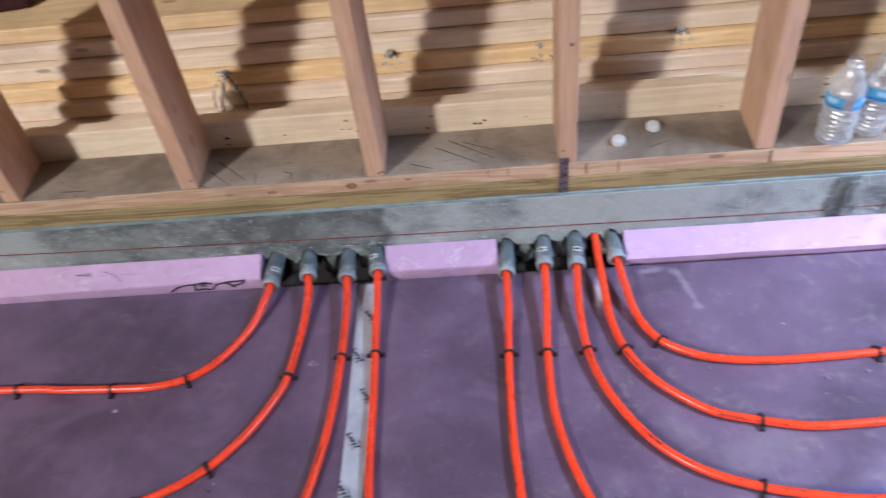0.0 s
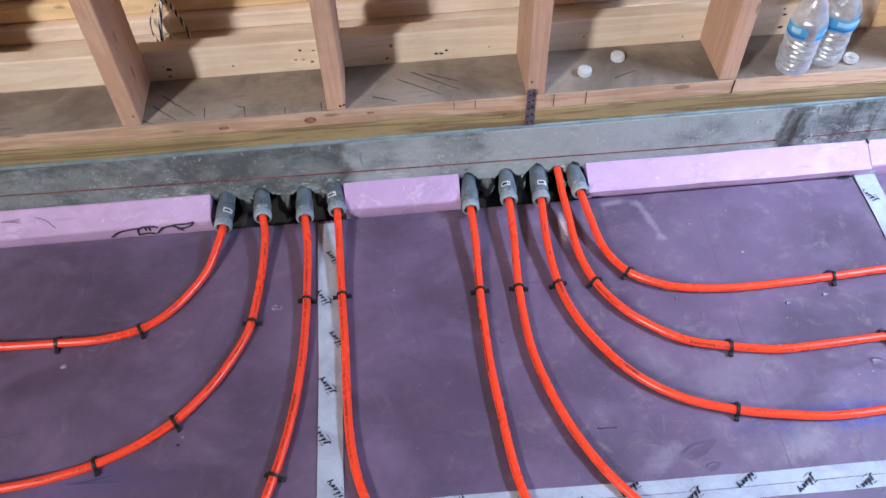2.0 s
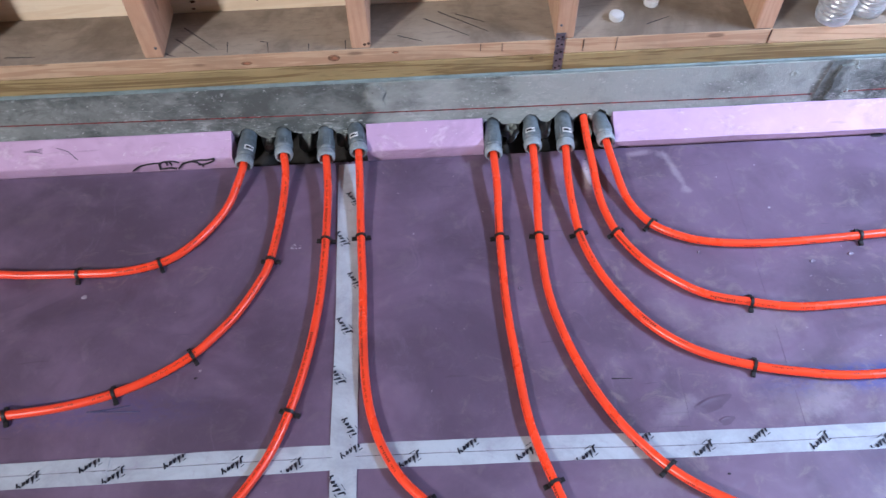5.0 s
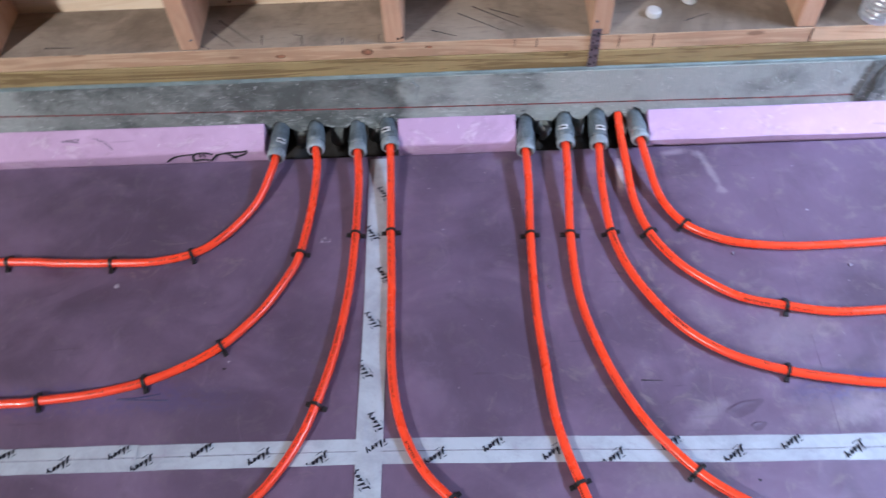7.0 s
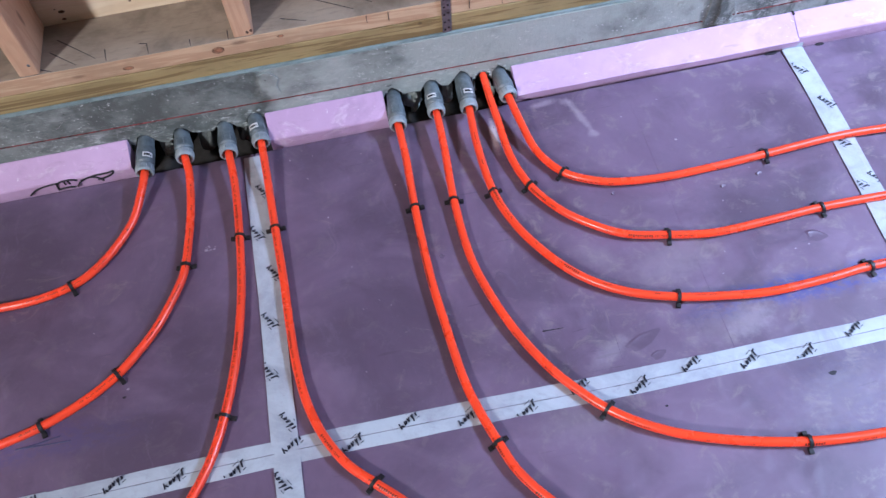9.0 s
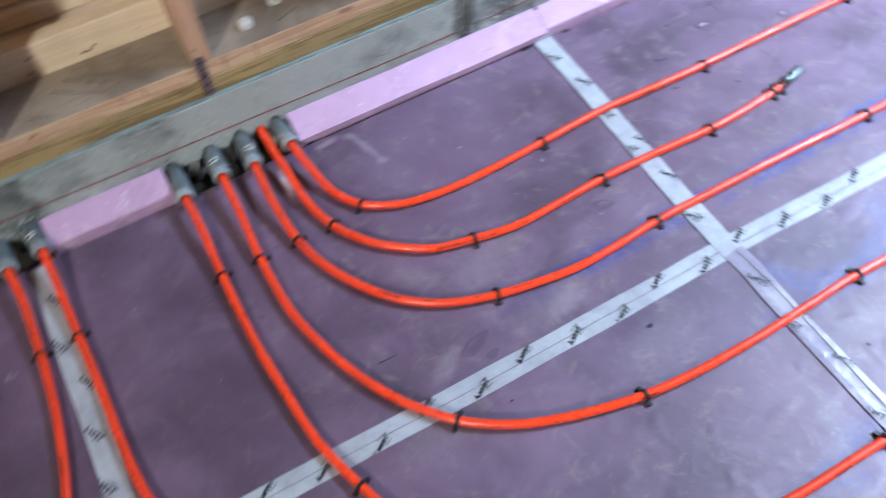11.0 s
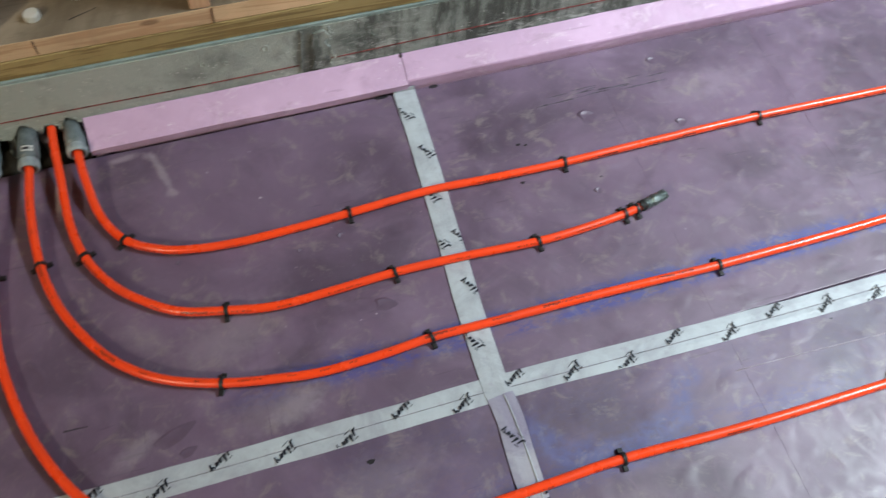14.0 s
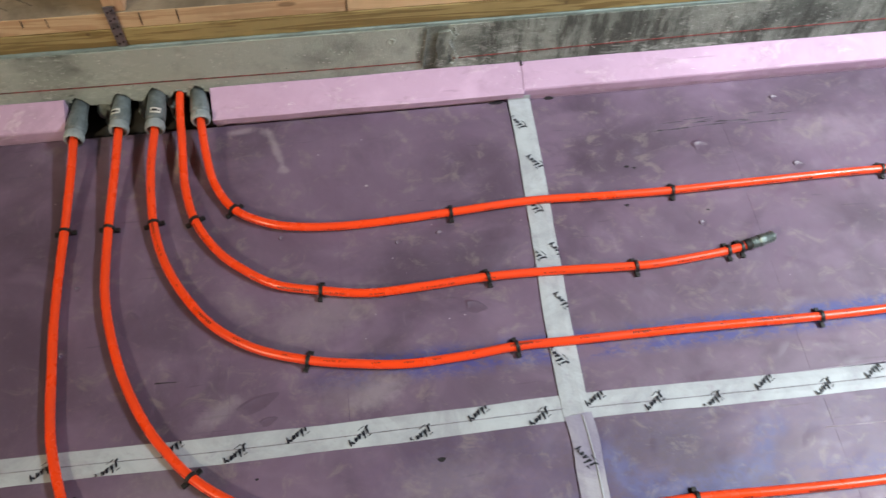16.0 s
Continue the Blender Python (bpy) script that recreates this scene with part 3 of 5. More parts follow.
for x, z, size in ((0.872, 0.128, 0.004), (0.905, 0.131, 0.005), (0.948, 0.124, 0.005), (1.03, 0.142, 0.0075), (0.70, 0.145, 0.003), (0.79, 0.11, 0.003), (1.25, 0.12, 0.004), (-0.05, 0.14, 0.003)):
    rim = lathe(bmesh.new(), ((0.0, -0.0004), (0.6 * size, 0.0002), (0.85 * size, 0.0016), (size, 0.0016), (1.25 * size, -0.0004)), 12, pose(x, 0.0578, z, 90))
    part("pit_rim", rim, CONCRETE, foundation, round_=True)
rough_patch = [(0.112, 0.118), (0.120, 0.150), (0.116, 0.166), (0.140, 0.169), (0.156, 0.150), (0.148, 0.128), (0.153, 0.108), (0.130, 0.104)]
bm = slab(bmesh.new(), rough_patch, 0.0, 0.004)
bm.transform(Matrix(((1, 0, 0, 0), (0, 0, -1, 0.0582), (0, 1, 0, 0), (0, 0, 0, 1))))
part("mortar_lump", bm, CONCRETE, foundation)
# chalk line, in two runs
for run in (((-2.6, 0.150), (-0.9, 0.108), (-0.51, 0.099), (0.213, 0.087), (0.6, 0.083), (0.90, 0.079), (1.09, 0.079)), ((1.16, 0.082), (1.6, 0.090), (2.2, 0.094), (3.6, 0.10))):
    bm = sweep(bmesh.new(), glide([(x, 0.0575, z) for x, z in run], 0.1), 0.0015, 5)
    part("chalk_line", bm, CHALK, foundation, "snapped red chalk line")

# ---- sill, plates and studs ----
PF, PB = 0.066, 0.206
thing("sill_gasket", boxes((WEST, EAST, 0.0605, 0.21, 0.1735, 0.1785)), GASKET, "thin pale blue foam gasket under the treated sill", "gasket", kind="structure")
for x0, x1 in ((WEST, 2.2), (2.2015, EAST)):
    thing("sill_plate", box(bmesh.new(), x0, x1, PF - 0.001, PB, 0.179, 0.2205, 0.002), TREATED, "olive pressure-treated sill plate on the foundation", "plate", "wall plates", "structure")


def bottom_plate(x0, x1):
    bm = box(bmesh.new(), x0, x1, PF, PB, 0.2215, 0.2595, 0.002)
    bm.faces.ensure_lookup_table()
    for f in bm.faces:
        f.normal_update()
        if f.normal.z > 0.9:
            f.material_index = 1
    return thing("bottom_plate", bm, (FIR_PLATE, PLATE_TOP), "fir bottom plate with a dusty grey-brown top", "plate", "wall plates", "structure")


bottom_plate(WEST, 0.9475)
bottom_plate(0.9485, EAST)
STUDS = (-3.98, -3.58, -3.17, -2.765, -2.36, -1.95, -1.54, -1.13, -0.722, -0.315, 0.097, 0.507, 0.912, 1.334, 1.74, 2.146, 2.552, 2.96, 3.36)
rng = random.Random(8)
for i, x in enumerate(STUDS):
    bm = box(bmesh.new(), -0.019, 0.019, 0.0, 0.14, 0.0, 2.4, 0.003)
    ob = thing("stud", bm, FIR, "salmon-coloured fir wall stud standing on the bottom plate", "stud", "wall studs", at=pose(x + 0.019, PF + 0.001, 0.2596, 0, 0, rng.uniform(-0.6, 0.6)))
for ob in [o for o in scene.collection.objects if o.name.split(".")[0] == "stud"]:
    for _ in range(rng.choice((0, 0, 1))):
        part("nail_head", lathe(bmesh.new(), ((0.0, 0.0012), (0.0028, 0.0009), (0.0032, 0.0)), 10, pose(rng.uniform(-0.011, 0.011), 0.0, rng.uniform(0.012, 0.035), 90)), STEEL, ob)
thing("top_plate", boxes((WEST, EAST, PF, PB, 2.66, 2.736)), FIR_PLATE, "fir double top plate over the studs", "plate", "wall plates", "structure")


# strap at the foot of one stud
strap = thing("metal_strap", None, None, "dark galvanised nailing strap bent over the plates", "strap", at=pose(0.517, PF, 0.226))
part("band", box(bmesh.new(), -0.0095, 0.0095, -0.004, -0.0022, -0.046, 0.052, 0.0006), STEEL, strap)
for k in range(5):
    for s in (-0.004, 0.004):
        part("nail_head", lathe(bmesh.new(), ((0.0, 0.0012), (0.0022, 0.0008), (0.0025, 0.0)), 8, pose(s, -0.004, -0.038 + 0.019 * k + (0.004 if s > 0 else 0), 90)), STAPLE, strap)

# pencil cuts on the plate fronts and scratches on their tops
marks = thing("layout_marks", None, None, "thin dark pencil and saw marks on the plate", "mark", kind="stuff")
bm = bmesh.new()
for x, z0, z1 in ((0.565, 0.228, 0.257), (0.633, 0.226, 0.258), (0.40, 0.236, 0.257), (0.356, 0.24, 0.257), (0.9472, 0.223, 0.258)):
    box(bm, x, x + 0.0013, PF - 0.0012, PF, z0, z1)
for x0, y0, dx, dy in ((-0.249, 0.156, 0.076, -0.072), (-0.262, 0.123, 0.053, -0.049), (-0.277, 0.079, 0.022, -0.011), (-0.155, 0.104, 0.003, -0.032), (-0.089, 0.103, 0.015, -0.004), (-0.074, 0.099, 0.004, -0.031), (0.010, 0.088, 0.001, -0.02), (0.084, 0.094, 0.001, -0.026), (0.19, 0.10, 0.05, -0.02), (0.245, 0.15, 0.09, -0.06), (0.275, 0.17, 0.10, -0.07), (0.31, 0.16, 0.06, -0.03), (-0.60, 0.09, 0.06, -0.002), (0.70, 0.1, 0.05, 0.02)):
    d = Vector((dx, dy, 0)).normalized().cross(Vector((0, 0, 1))) * 0.0011
    a, b = Vector((x0, y0, 0.2596)), Vector((x0 + dx, y0 + dy, 0.2596))
    slab(bm, [(p.x, p.y) for p in (a - d, b - d * 0.4, b + d * 0.4, a + d)], 0.2594, 0.2600)
part("pencil_marks", bm, MARKER, marks)

# large knots in the plate's front edge and in two studs
def knot(at, size, long):
    bm = lathe(bmesh.new(), ((0.0, 0.0004), (0.6 * size, 0.0006), (size, 0.0)), 18, Matrix.Translation(at) @ pose(0, 0, 0, 90) @ Matrix.Diagonal((long, 1, 1, 1)))
    return bm


wood_knots = thing("wood_knots", None, None, "round brown knots in the fir plate and studs", "knot", kind="stuff")
for at, size, long in (((0.059, 0.066, 0.239), 0.0085, 1.5), ((-0.118, 0.066, 0.236), 0.005, 2.2), ((0.184, 0.066, 0.246), 0.0035, 2.0)):
    rim = part("knot_rim", knot(at, size, long), KNOT_BROWN, wood_knots)
    part("knot", knot((at[0] + 0.001, at[1] - 0.0006, at[2]), 0.62 * size, long), KNOT_HEART, rim)
for dx in (0.0, 0.008):
    part("nail_hole", knot((0.124 + dx, 0.067, 0.269 + 0.3 * dx), 0.0035, 0.9), KNOT, wood_knots)

# ---- lumber behind the studs ----
thing("ledger_board", box(bmesh.new(), -2.3, 1.30, 0.2085, 0.2465, 0.2535, 0.331, 0.003), PINE, "pale pine board on edge against the backs of the studs", "board", "stacked lumber")
thing("ledger_board", box(bmesh.new(), 1.3015, 3.5, 0.2085, 0.2465, 0.2535, 0.331, 0.003), PINE_WARM, "warm pine board on edge against the backs of the studs", "board", "stacked lumber")
holes = thing("nail_holes", None, None, "small dark nail holes and knots in the pale board", "nail hole", kind="stuff")
rng = random.Random(31)
bm = bmesh.new()
for x, z, r0 in ((0.046, 0.308, 0.004), (0.074, 0.305, 0.003), (0.034, 0.285, 0.003), (0.050, 0.284, 0.003), (0.068, 0.277, 0.004), (-0.233, 0.284, 0.006), (-0.235, 0.266, 0.004), (-0.099, 0.281, 0.003), (-0.243, 0.292, 0.002), (1.087, 0.322, 0.003), (1.091, 0.307, 0.005), (1.091, 0.275, 0.006)):
    lathe(bm, ((0.0, 0.0006), (r0 * 0.5, 0.0005), (r0 * 0.62, 0.0)), 10, pose(x, 0.2085, z, 90) @ Matrix.Diagonal((1.7, 1, 1, 1)))
for _ in range(12):
    x, z, r0 = rng.uniform(0.2, 2.4), rng.uniform(0.262, 0.324), rng.choice((0.0012, 0.0016, 0.002, 0.003))
    for k in range(rng.choice((1, 1, 2, 3))):
        lathe(bm, ((0.0, 0.0006), (r0 * 0.8, 0.0005), (r0, 0.0)), 8, pose(x + 0.011 * k, 0.2085, z + rng.uniform(-0.005, 0.005), 90) @ Matrix.Diagonal((rng.uniform(1.0, 2.0), 1, 1, 1)))
part("holes", bm, KNOT, holes)
thing("shelf_blocking", boxes((WEST, EAST, 0.2075, 0.84, 0.10, 0.2525)), SHEATH, "rough timber base under the stacked lumber", "base", kind="structure")
rng = random.Random(2)
TONES = (PINE_PALE, PINE_PALE, PINE_WARM, PINE, PINE_PALE, PINE_WARM)
for k in range(6):
    y = 0.292 + 0.021 * k + rng.uniform(-0.003, 0.003)
    z = 0.254 + 0.0405 * k
    m = pose(0, 0, 0, 0, 0, rng.uniform(-0.25, 0.25))
    x0, x1 = -2.2 + rng.uniform(-0.2, 0.2), 2.6 + rng.uniform(-0.3, 0.3)
    bm = slab(bmesh.new(), [(y + 0.014, z), (y + 0.235, z), (y + 0.235, z + 0.0403), (y + 0.003, z + 0.0403), (y, z + 0.0375), (y, z + 0.0060), (y + 0.002, z + 0.0038), (y + 0.014, z + 0.0038)], x0, x1)
    bm.transform(Matrix(((0, 0, 1, 0), (1, 0, 0, 0), (0, 1, 0, 0), (0, 0, 0, 1))))
    thing("stacked_board", bm, TONES[k], "rough-sawn pine plank lying in a stepped stack", "plank", "stacked lumber", at=m)


def twine_loop(x, y, z, size, seed, label):
    r = random.Random(seed)
    ob = thing("twine_tie", None, None, label, "twine", "twine ties", at=pose(x, y, z))
    for k in range(5):
        pts = [(0.0, 0.0, 0.0)]
        sgn = (-1, 1, 1, 0.15, -0.5)[k]
        for j in range(1, 5):
            pts.append((sgn * size * (0.10 + 0.16 * j) * r.uniform(0.5, 1.1), -0.004 - 0.006 * (j == 2), -size * 0.28 * j * r.uniform(0.6, 1.1)))
        if k == 2:
            pts = [(-0.25 * size, -0.006, -size), (0.2 * size, -0.008, -1.1 * size), (0.75 * size, -0.006, -0.95 * size)]
        part("strand", sweep(bmesh.new(), glide(pts, 0.006), 0.0034 if k == 3 else 0.0024, 6), TWINE, ob)
    part("knot", lathe(bmesh.new(), ((0.0, 0.006), (0.006, 0.005), (0.009, 0.0), (0.006, -0.005), (0.0, -0.006)), 10, pose(0, -0.003, 0)), TWINE, ob)
    return ob


big_tie = thing("twine_tie", None, None, "knotted black and white twine loop hanging on the lumber stack", "twine", "twine ties", at=pose(-0.235, 0.334, 0.378))
for pts, thick in ((((0, 0, 0), (-0.010, -0.022, -0.03), (-0.016, -0.036, -0.06), (-0.017, -0.052, -0.09)), 0.0042), (((0, 0, 0), (0.022, -0.022, -0.022), (0.036, -0.036, -0.05), (0.045, -0.048, -0.075)), 0.0036),
                   (((-0.006, -0.004, 0), (-0.030, -0.022, -0.03), (-0.033, -0.040, -0.06), (-0.016, -0.053, -0.092)), 0.0015), (((-0.017, -0.052, -0.09), (0.010, -0.054, -0.094), (0.03, -0.056, -0.10), (0.046, -0.053, -0.09)), 0.0022),
                   (((0.004, -0.03, -0.05), (0.004, -0.046, -0.078), (0.018, -0.052, -0.092), (0.038, -0.052, -0.088)), 0.0016), (((-0.02, -0.004, 0.004), (0.0, -0.012, 0.008), (0.020, -0.010, 0.002)), 0.0030)):
    part("strand", sweep(bmesh.new(), glide(pts, 0.005), thick, 7), TWINE, big_tie)
part("knot", lathe(bmesh.new(), ((0.0, 0.008), (0.007, 0.007), (0.011, 0.0), (0.007, -0.007), (0.0, -0.008)), 12, pose(0.004, -0.008, 0.002)), TWINE, big_tie)
twine_loop(0.15, 0.345, 0.39, 0.058, 2, "black and white twine end tied at the lumber stack")
twine_loop(0.49, 0.345, 0.375, 0.058, 3, "black and white twine end tied at the lumber stack")
twine_loop(0.80, 0.345, 0.39, 0.066, 4, "black and white twine end tied at the lumber stack")
twine_loop(1.06, 0.345, 0.385, 0.045, 5, "black and white twine end tied at the lumber stack")

# dark bag on the boards
bm = box(bmesh.new(), -0.20, 0.20, -0.07, 0.07, 0.0, 0.34, 0.03)
bmesh.ops.subdivide_edges(bm, edges=bm.edges[:], cuts=2, use_grid_fill=True)
for v in bm.verts:
    v.co += 0.012 * noise.noise_vector(v.co * 9) * Vector((1, 1, 0.4)).length / 1.5
    v.co.z = max(v.co.z, 0.0)
bag = thing("black_bag", bm, BLACK_CLOTH, "black fabric bag resting on the boards behind the studs", "bag", at=pose(1.47, 0.285, 0.331), round_=True)


# dark red cloth on top of the stack
bm = box(bmesh.new(), -0.16, 0.16, -0.045, 0.045, 0.0, 0.07, 0.02)
bmesh.ops.subdivide_edges(bm, edges=bm.edges[:], cuts=2, use_grid_fill=True)
for v in bm.verts:
    v.co += 0.010 * noise.noise_vector(v.co * 11)
    v.co.z = max(v.co.z, 0.0)
thing("folded_cloth", bm, MAROON, "crumpled dark red cloth lying on the stacked planks", "cloth", at=pose(-0.86, 0.497, 0.4973, 0, 0, 12), round_=True)


# ---- foam edge strips ----
def edge_strip(x0, x1, label, under=0.003, lip=0.0, slant=0.0):
    """A bevelled strip along the foundation, low in front and high at the back."""
    prof = ((0.0042 + under, -0.05), (0.0012 + under, 0.0015), (0.0012 + 0.6 * under - lip, 0.0035 + 0.3 * lip), (0.0012 - lip * 0.6, 0.025), (0.003, 0.029), (0.0065, 0.031), (0.050, 0.0575), (0.054, 0.0585), (0.0565, 0.056), (0.0565, -0.05))
    bm = bmesh.new()
    count = max(2, int((x1 - x0) / 0.05))
    rings = []
    for i in range(count + 1):
        x = x0 + (x1 - x0) * i / count
        end = min(i, count - i)
        lean = -slant * min(max((-0.42 - x) / 0.6, 0.0), 1.0)
        rings.append([bm.verts.new((x + (0.0 if end else (0.0006 if i == 0 else -0.0006) * (j in (4, 5, 6, 7))), y + lean * (0 < j < 6) + 0.0012 * noise.noise((x * 6, y * 20, 1)) * (1 < j < 8), z + 0.0016 * noise.noise((x * 5, 3, y * 30)) * (1 < j < 9))) for j, (y, z) in enumerate(prof)])
    for a, b in zip(rings, rings[1:]):
        for j in range(len(prof)):
            k = (j + 1) % len(prof)
            bm.faces.new((a[j], a[k], b[k], b[j]))
    bm.faces.new(rings[0])
    bm.faces.new(rings[-1][::-1])
    return thing("foam_strip", bm, FOAM_EDGE, label, "foam strip", "foam edge strips")


edge_strip(WEST + 0.01, -0.189, "lavender foam edge strip with a marker doodle beside the pipes", slant=0.010)
edge_strip(0.106, 0.364, "short lavender foam edge strip between two pipe groups")
edge_strip(0.653, 1.3072, "long lavender foam edge strip along the concrete", 0.014, 0.012)
edge_strip(1.3076, 2.55, "lavender foam edge strip butted to its neighbour")
edge_strip(2.5515, EAST - 0.01, "lavender foam edge strip at the far end of the wall")


# ---- seam tape ----
def ribbon(points, width, lift, seed):
    """A thin tape with slightly wavy edges."""
    line = glide([(x, y, 0) for x, y in points], 0.02)
    bm, rows = bmesh.new(), []
    for i, p in enumerate(line):
        t = (line[min(i + 1, len(line) - 1)] - line[max(i - 1, 0)]).normalized()
        s = Vector((-t.y, t.x, 0))
        row = []
        for k in range(5):
            u = (k / 4 - 0.5) * width + 0.0016 * noise.noise((p.x * 9, p.y * 9, seed + (k > 2))) * (k in (0, 4))
            z = lift + 0.0007 * abs(noise.noise((p.x * 22, p.y * 22, seed + k * 0.6))) + (0.0006 if 0 < k < 4 else 0) - (0.0004 if k == 2 else 0)
            row.append(bm.verts.new(p + s * u + Vector((0, 0, z))))
        rows.append(row)
    for a, b in zip(rows, rows[1:]):
        for k in range(4):
            bm.faces.new((a[k], a[k + 1], b[k + 1], b[k]))
    made = bmesh.ops.extrude_face_region(bm, geom=bm.faces[:])
    bmesh.ops.translate(bm, vec=(0, 0, -0.0006), verts=[g for g in made["geom"] if isinstance(g, bmesh.types.BMVert)])
    return bm


def logo(at, turn, across, half):
    """A slanted dark zigzag mark with two thin bars, cut off at the tape's edges (across: the tape's crosswise direction and centre)."""
    bm = bmesh.new()

    def bar(x0, y0, x1, y1, w):
        d = Vector((x1 - x0, y1 - y0)).normalized() * w
        slab(bm, [(x0 + d.y, y0 - d.x), (x1 + d.y, y1 - d.x), (x1 - d.y, y1 + d.x), (x0 - d.y, y0 + d.x)], 0, 0.0004)

    for x0, y0, x1, y1, w in ((-0.0205, -0.0046, -0.0175, 0.0066, 0.0013), (-0.0170, 0.0012, -0.0138, -0.0046, 0.0013),
                              (-0.0106, -0.0040, -0.0078, 0.0034, 0.0014), (-0.0080, -0.0036, -0.0050, 0.0018, 0.0012),
                              (-0.0024, -0.0042, -0.0012, 0.0036, 0.0013), (-0.0020, -0.0042, 0.0030, 0.0036, 0.0011),
                              (0.0062, -0.0040, 0.0074, 0.0036, 0.0013), (0.0050, -0.0092, 0.0106, 0.0036, 0.0011),
                              (0.0140, -0.0044, 0.0176, 0.0062, 0.0016), (0.0166, 0.0058, 0.0222, 0.0066, 0.0013),
                              (0.0030, 0.0094, 0.0160, 0.0098, 0.0005), (0.0110, -0.0090, 0.0180, -0.0086, 0.0006)):
        bar(x0, y0, x1, y1, w)
    bm.transform(pose(*at, 0, 0, turn))
    side, mid = across
    for sign in (1, -1):
        bmesh.ops.bisect_plane(bm, geom=bm.verts[:] + bm.edges[:] + bm.faces[:], plane_co=Vector(mid) + sign * half * Vector(side), plane_no=Vector(side) * sign, clear_outer=True)
    return bm


H_LINE = [(WEST + 0.05, -0.690), (-1.2, -0.687), (-0.58, -0.684), (0.0, -0.682), (0.4, -0.687), (0.7, -0.695), (1.05, -0.6985), (1.3, -0.699), (1.76, -0.7135), (2.4, -0.722), (EAST - 0.05, -0.74)]
tape_h = thing("seam_tape", ribbon(H_LINE, 0.046, 0.0012, 1), TAPE, "white printed seam tape along the long foam joint", "tape", "seam tapes")
A_LINE = [(0.0655, -0.012), (0.065, -0.2), (0.067, -0.4), (0.065, -0.6), (0.064, -0.78), (0.062, -1.2), (0.06, -1.95), (0.06, -3.5)]
tape_a = thing("seam_tape", ribbon(A_LINE, 0.046, 0.0024, 2), TAPE, "white printed seam tape running away from the pipe sleeves", "tape", "seam tapes")
B_LINE = [(1.299, 0.004), (1.292, -0.15), (1.279, -0.35), (1.265, -0.55), (1.260, -0.68), (1.2605, -0.712)]
tape_b = thing("seam_tape", ribbon(B_LINE, 0.0475, 0.0024, 3), TAPE, "white printed seam tape crossing the long joint", "tape", "seam tapes")
D_LINE = [(1.261, -0.7125), (1.264, -0.76), (1.257, -0.86), (1.25, -1.2), (1.24, -1.95), (1.24, -3.5)]
tape_d = thing("seam_tape", ribbon(D_LINE, 0.0475, 0.0024, 5), FILM, "thin half-clear seam tape beyond the long joint", "tape", "seam tapes")
C_LINE = [(2.59, 0.0), (2.585, -0.4), (2.58, -0.72), (2.57, -1.95), (2.57, -3.5)]
tape_c = thing("seam_tape", ribbon(C_LINE, 0.046, 0.0024, 4), TAPE, "white printed seam tape on a farther foam joint", "tape", "seam tapes")
bm = box(bmesh.new(), 1.276, 1.3225, -0.0022, -0.0008, 0.0, 0.0135, 0.0005)
part("folded_end", bm, TAPE, tape_b)
# the older length of tape, whose end overlaps the next
E_LINE = [(x, y) for x, y in H_LINE if x < -0.5] + [(-0.341, -0.683)]
tape_e = thing("seam_tape", ribbon(E_LINE, 0.047, 0.0028, 7), TAPE, "white printed seam tape overlapping the end of the next length", "tape", "seam tapes")
part("crease", sweep(bmesh.new(), glide([(-2.5, -0.690, 0.0036), (-0.9, -0.6855, 0.0036), (-0.345, -0.683, 0.0036)], 0.05), 0.0008, 5), CREASE, tape_e, "dark pressed crease along the joint")
part("crease", sweep(bmesh.new(), glide([(-2.5, -0.690, 0.002), (-0.58, -0.684, 0.002), (0.0, -0.682, 0.002), (0.4, -0.688, 0.002), (0.7, -0.697, 0.002), (1.24, -0.7, 0.002)], 0.05), 0.0008, 5), CREASE, tape_h, "dark pressed crease along the joint")
part("crease", sweep(bmesh.new(), glide([(1.28, -0.703, 0.002), (1.76, -0.716, 0.002), (2.4, -0.725, 0.002), (3.5, -0.742, 0.002)], 0.05), 0.0008, 5), CREASE, tape_h, "dark pressed crease along the joint")
part("crease", sweep(bmesh.new(), glide([(1.268, -0.715, 0.0035), (1.271, -0.80, 0.0035), (1.266, -0.95, 0.0035), (1.255, -1.2, 0.0035)], 0.05), 0.0015, 5), TAPE, tape_d, "raised glossy fold in the tape")


def tape_middle(points, axis, at):
    """Where the middle of a tape lies, crosswise, at a place along it."""
    for p, q in zip(points, points[1:]):
        if min(p[axis], q[axis]) <= at <= max(p[axis], q[axis]):
            u = (at - p[axis]) / (q[axis] - p[axis])
            return p[1 - axis] + u * (q[1 - axis] - p[1 - axis])
    return None


def print_tape(points, owner_at, axis, start, stop, step, offsets, turn, z):
    """Printed marks along a tape, five to a repeat."""
    k, at = 0, start
    while (at - stop) * step < 0:
        mid = tape_middle(points, axis, at)
        if mid is not None and owner_at(at) is not None:
            off = offsets[k % 5]
            for o in ((off,) if abs(off) < 0.02 else (off, off - 0.043 * (1 if off > 0 else -1))):
                place = (at, mid + o, z) if axis == 0 else (mid + o, at, z)
                centre = (at, mid, 0) if axis == 0 else (mid, at, 0)
                bm = logo(place, turn + 2 * math.sin(k * 2.3), ((0, 1, 0) if axis == 0 else (1, 0, 0), centre), 0.0222)
                if len(bm.faces):
                    tagged(part("printed_mark", bm, INK, owner_at(at)), kind="stuff")
                else:
                    bm.free()
        k, at = k + 1, at + step


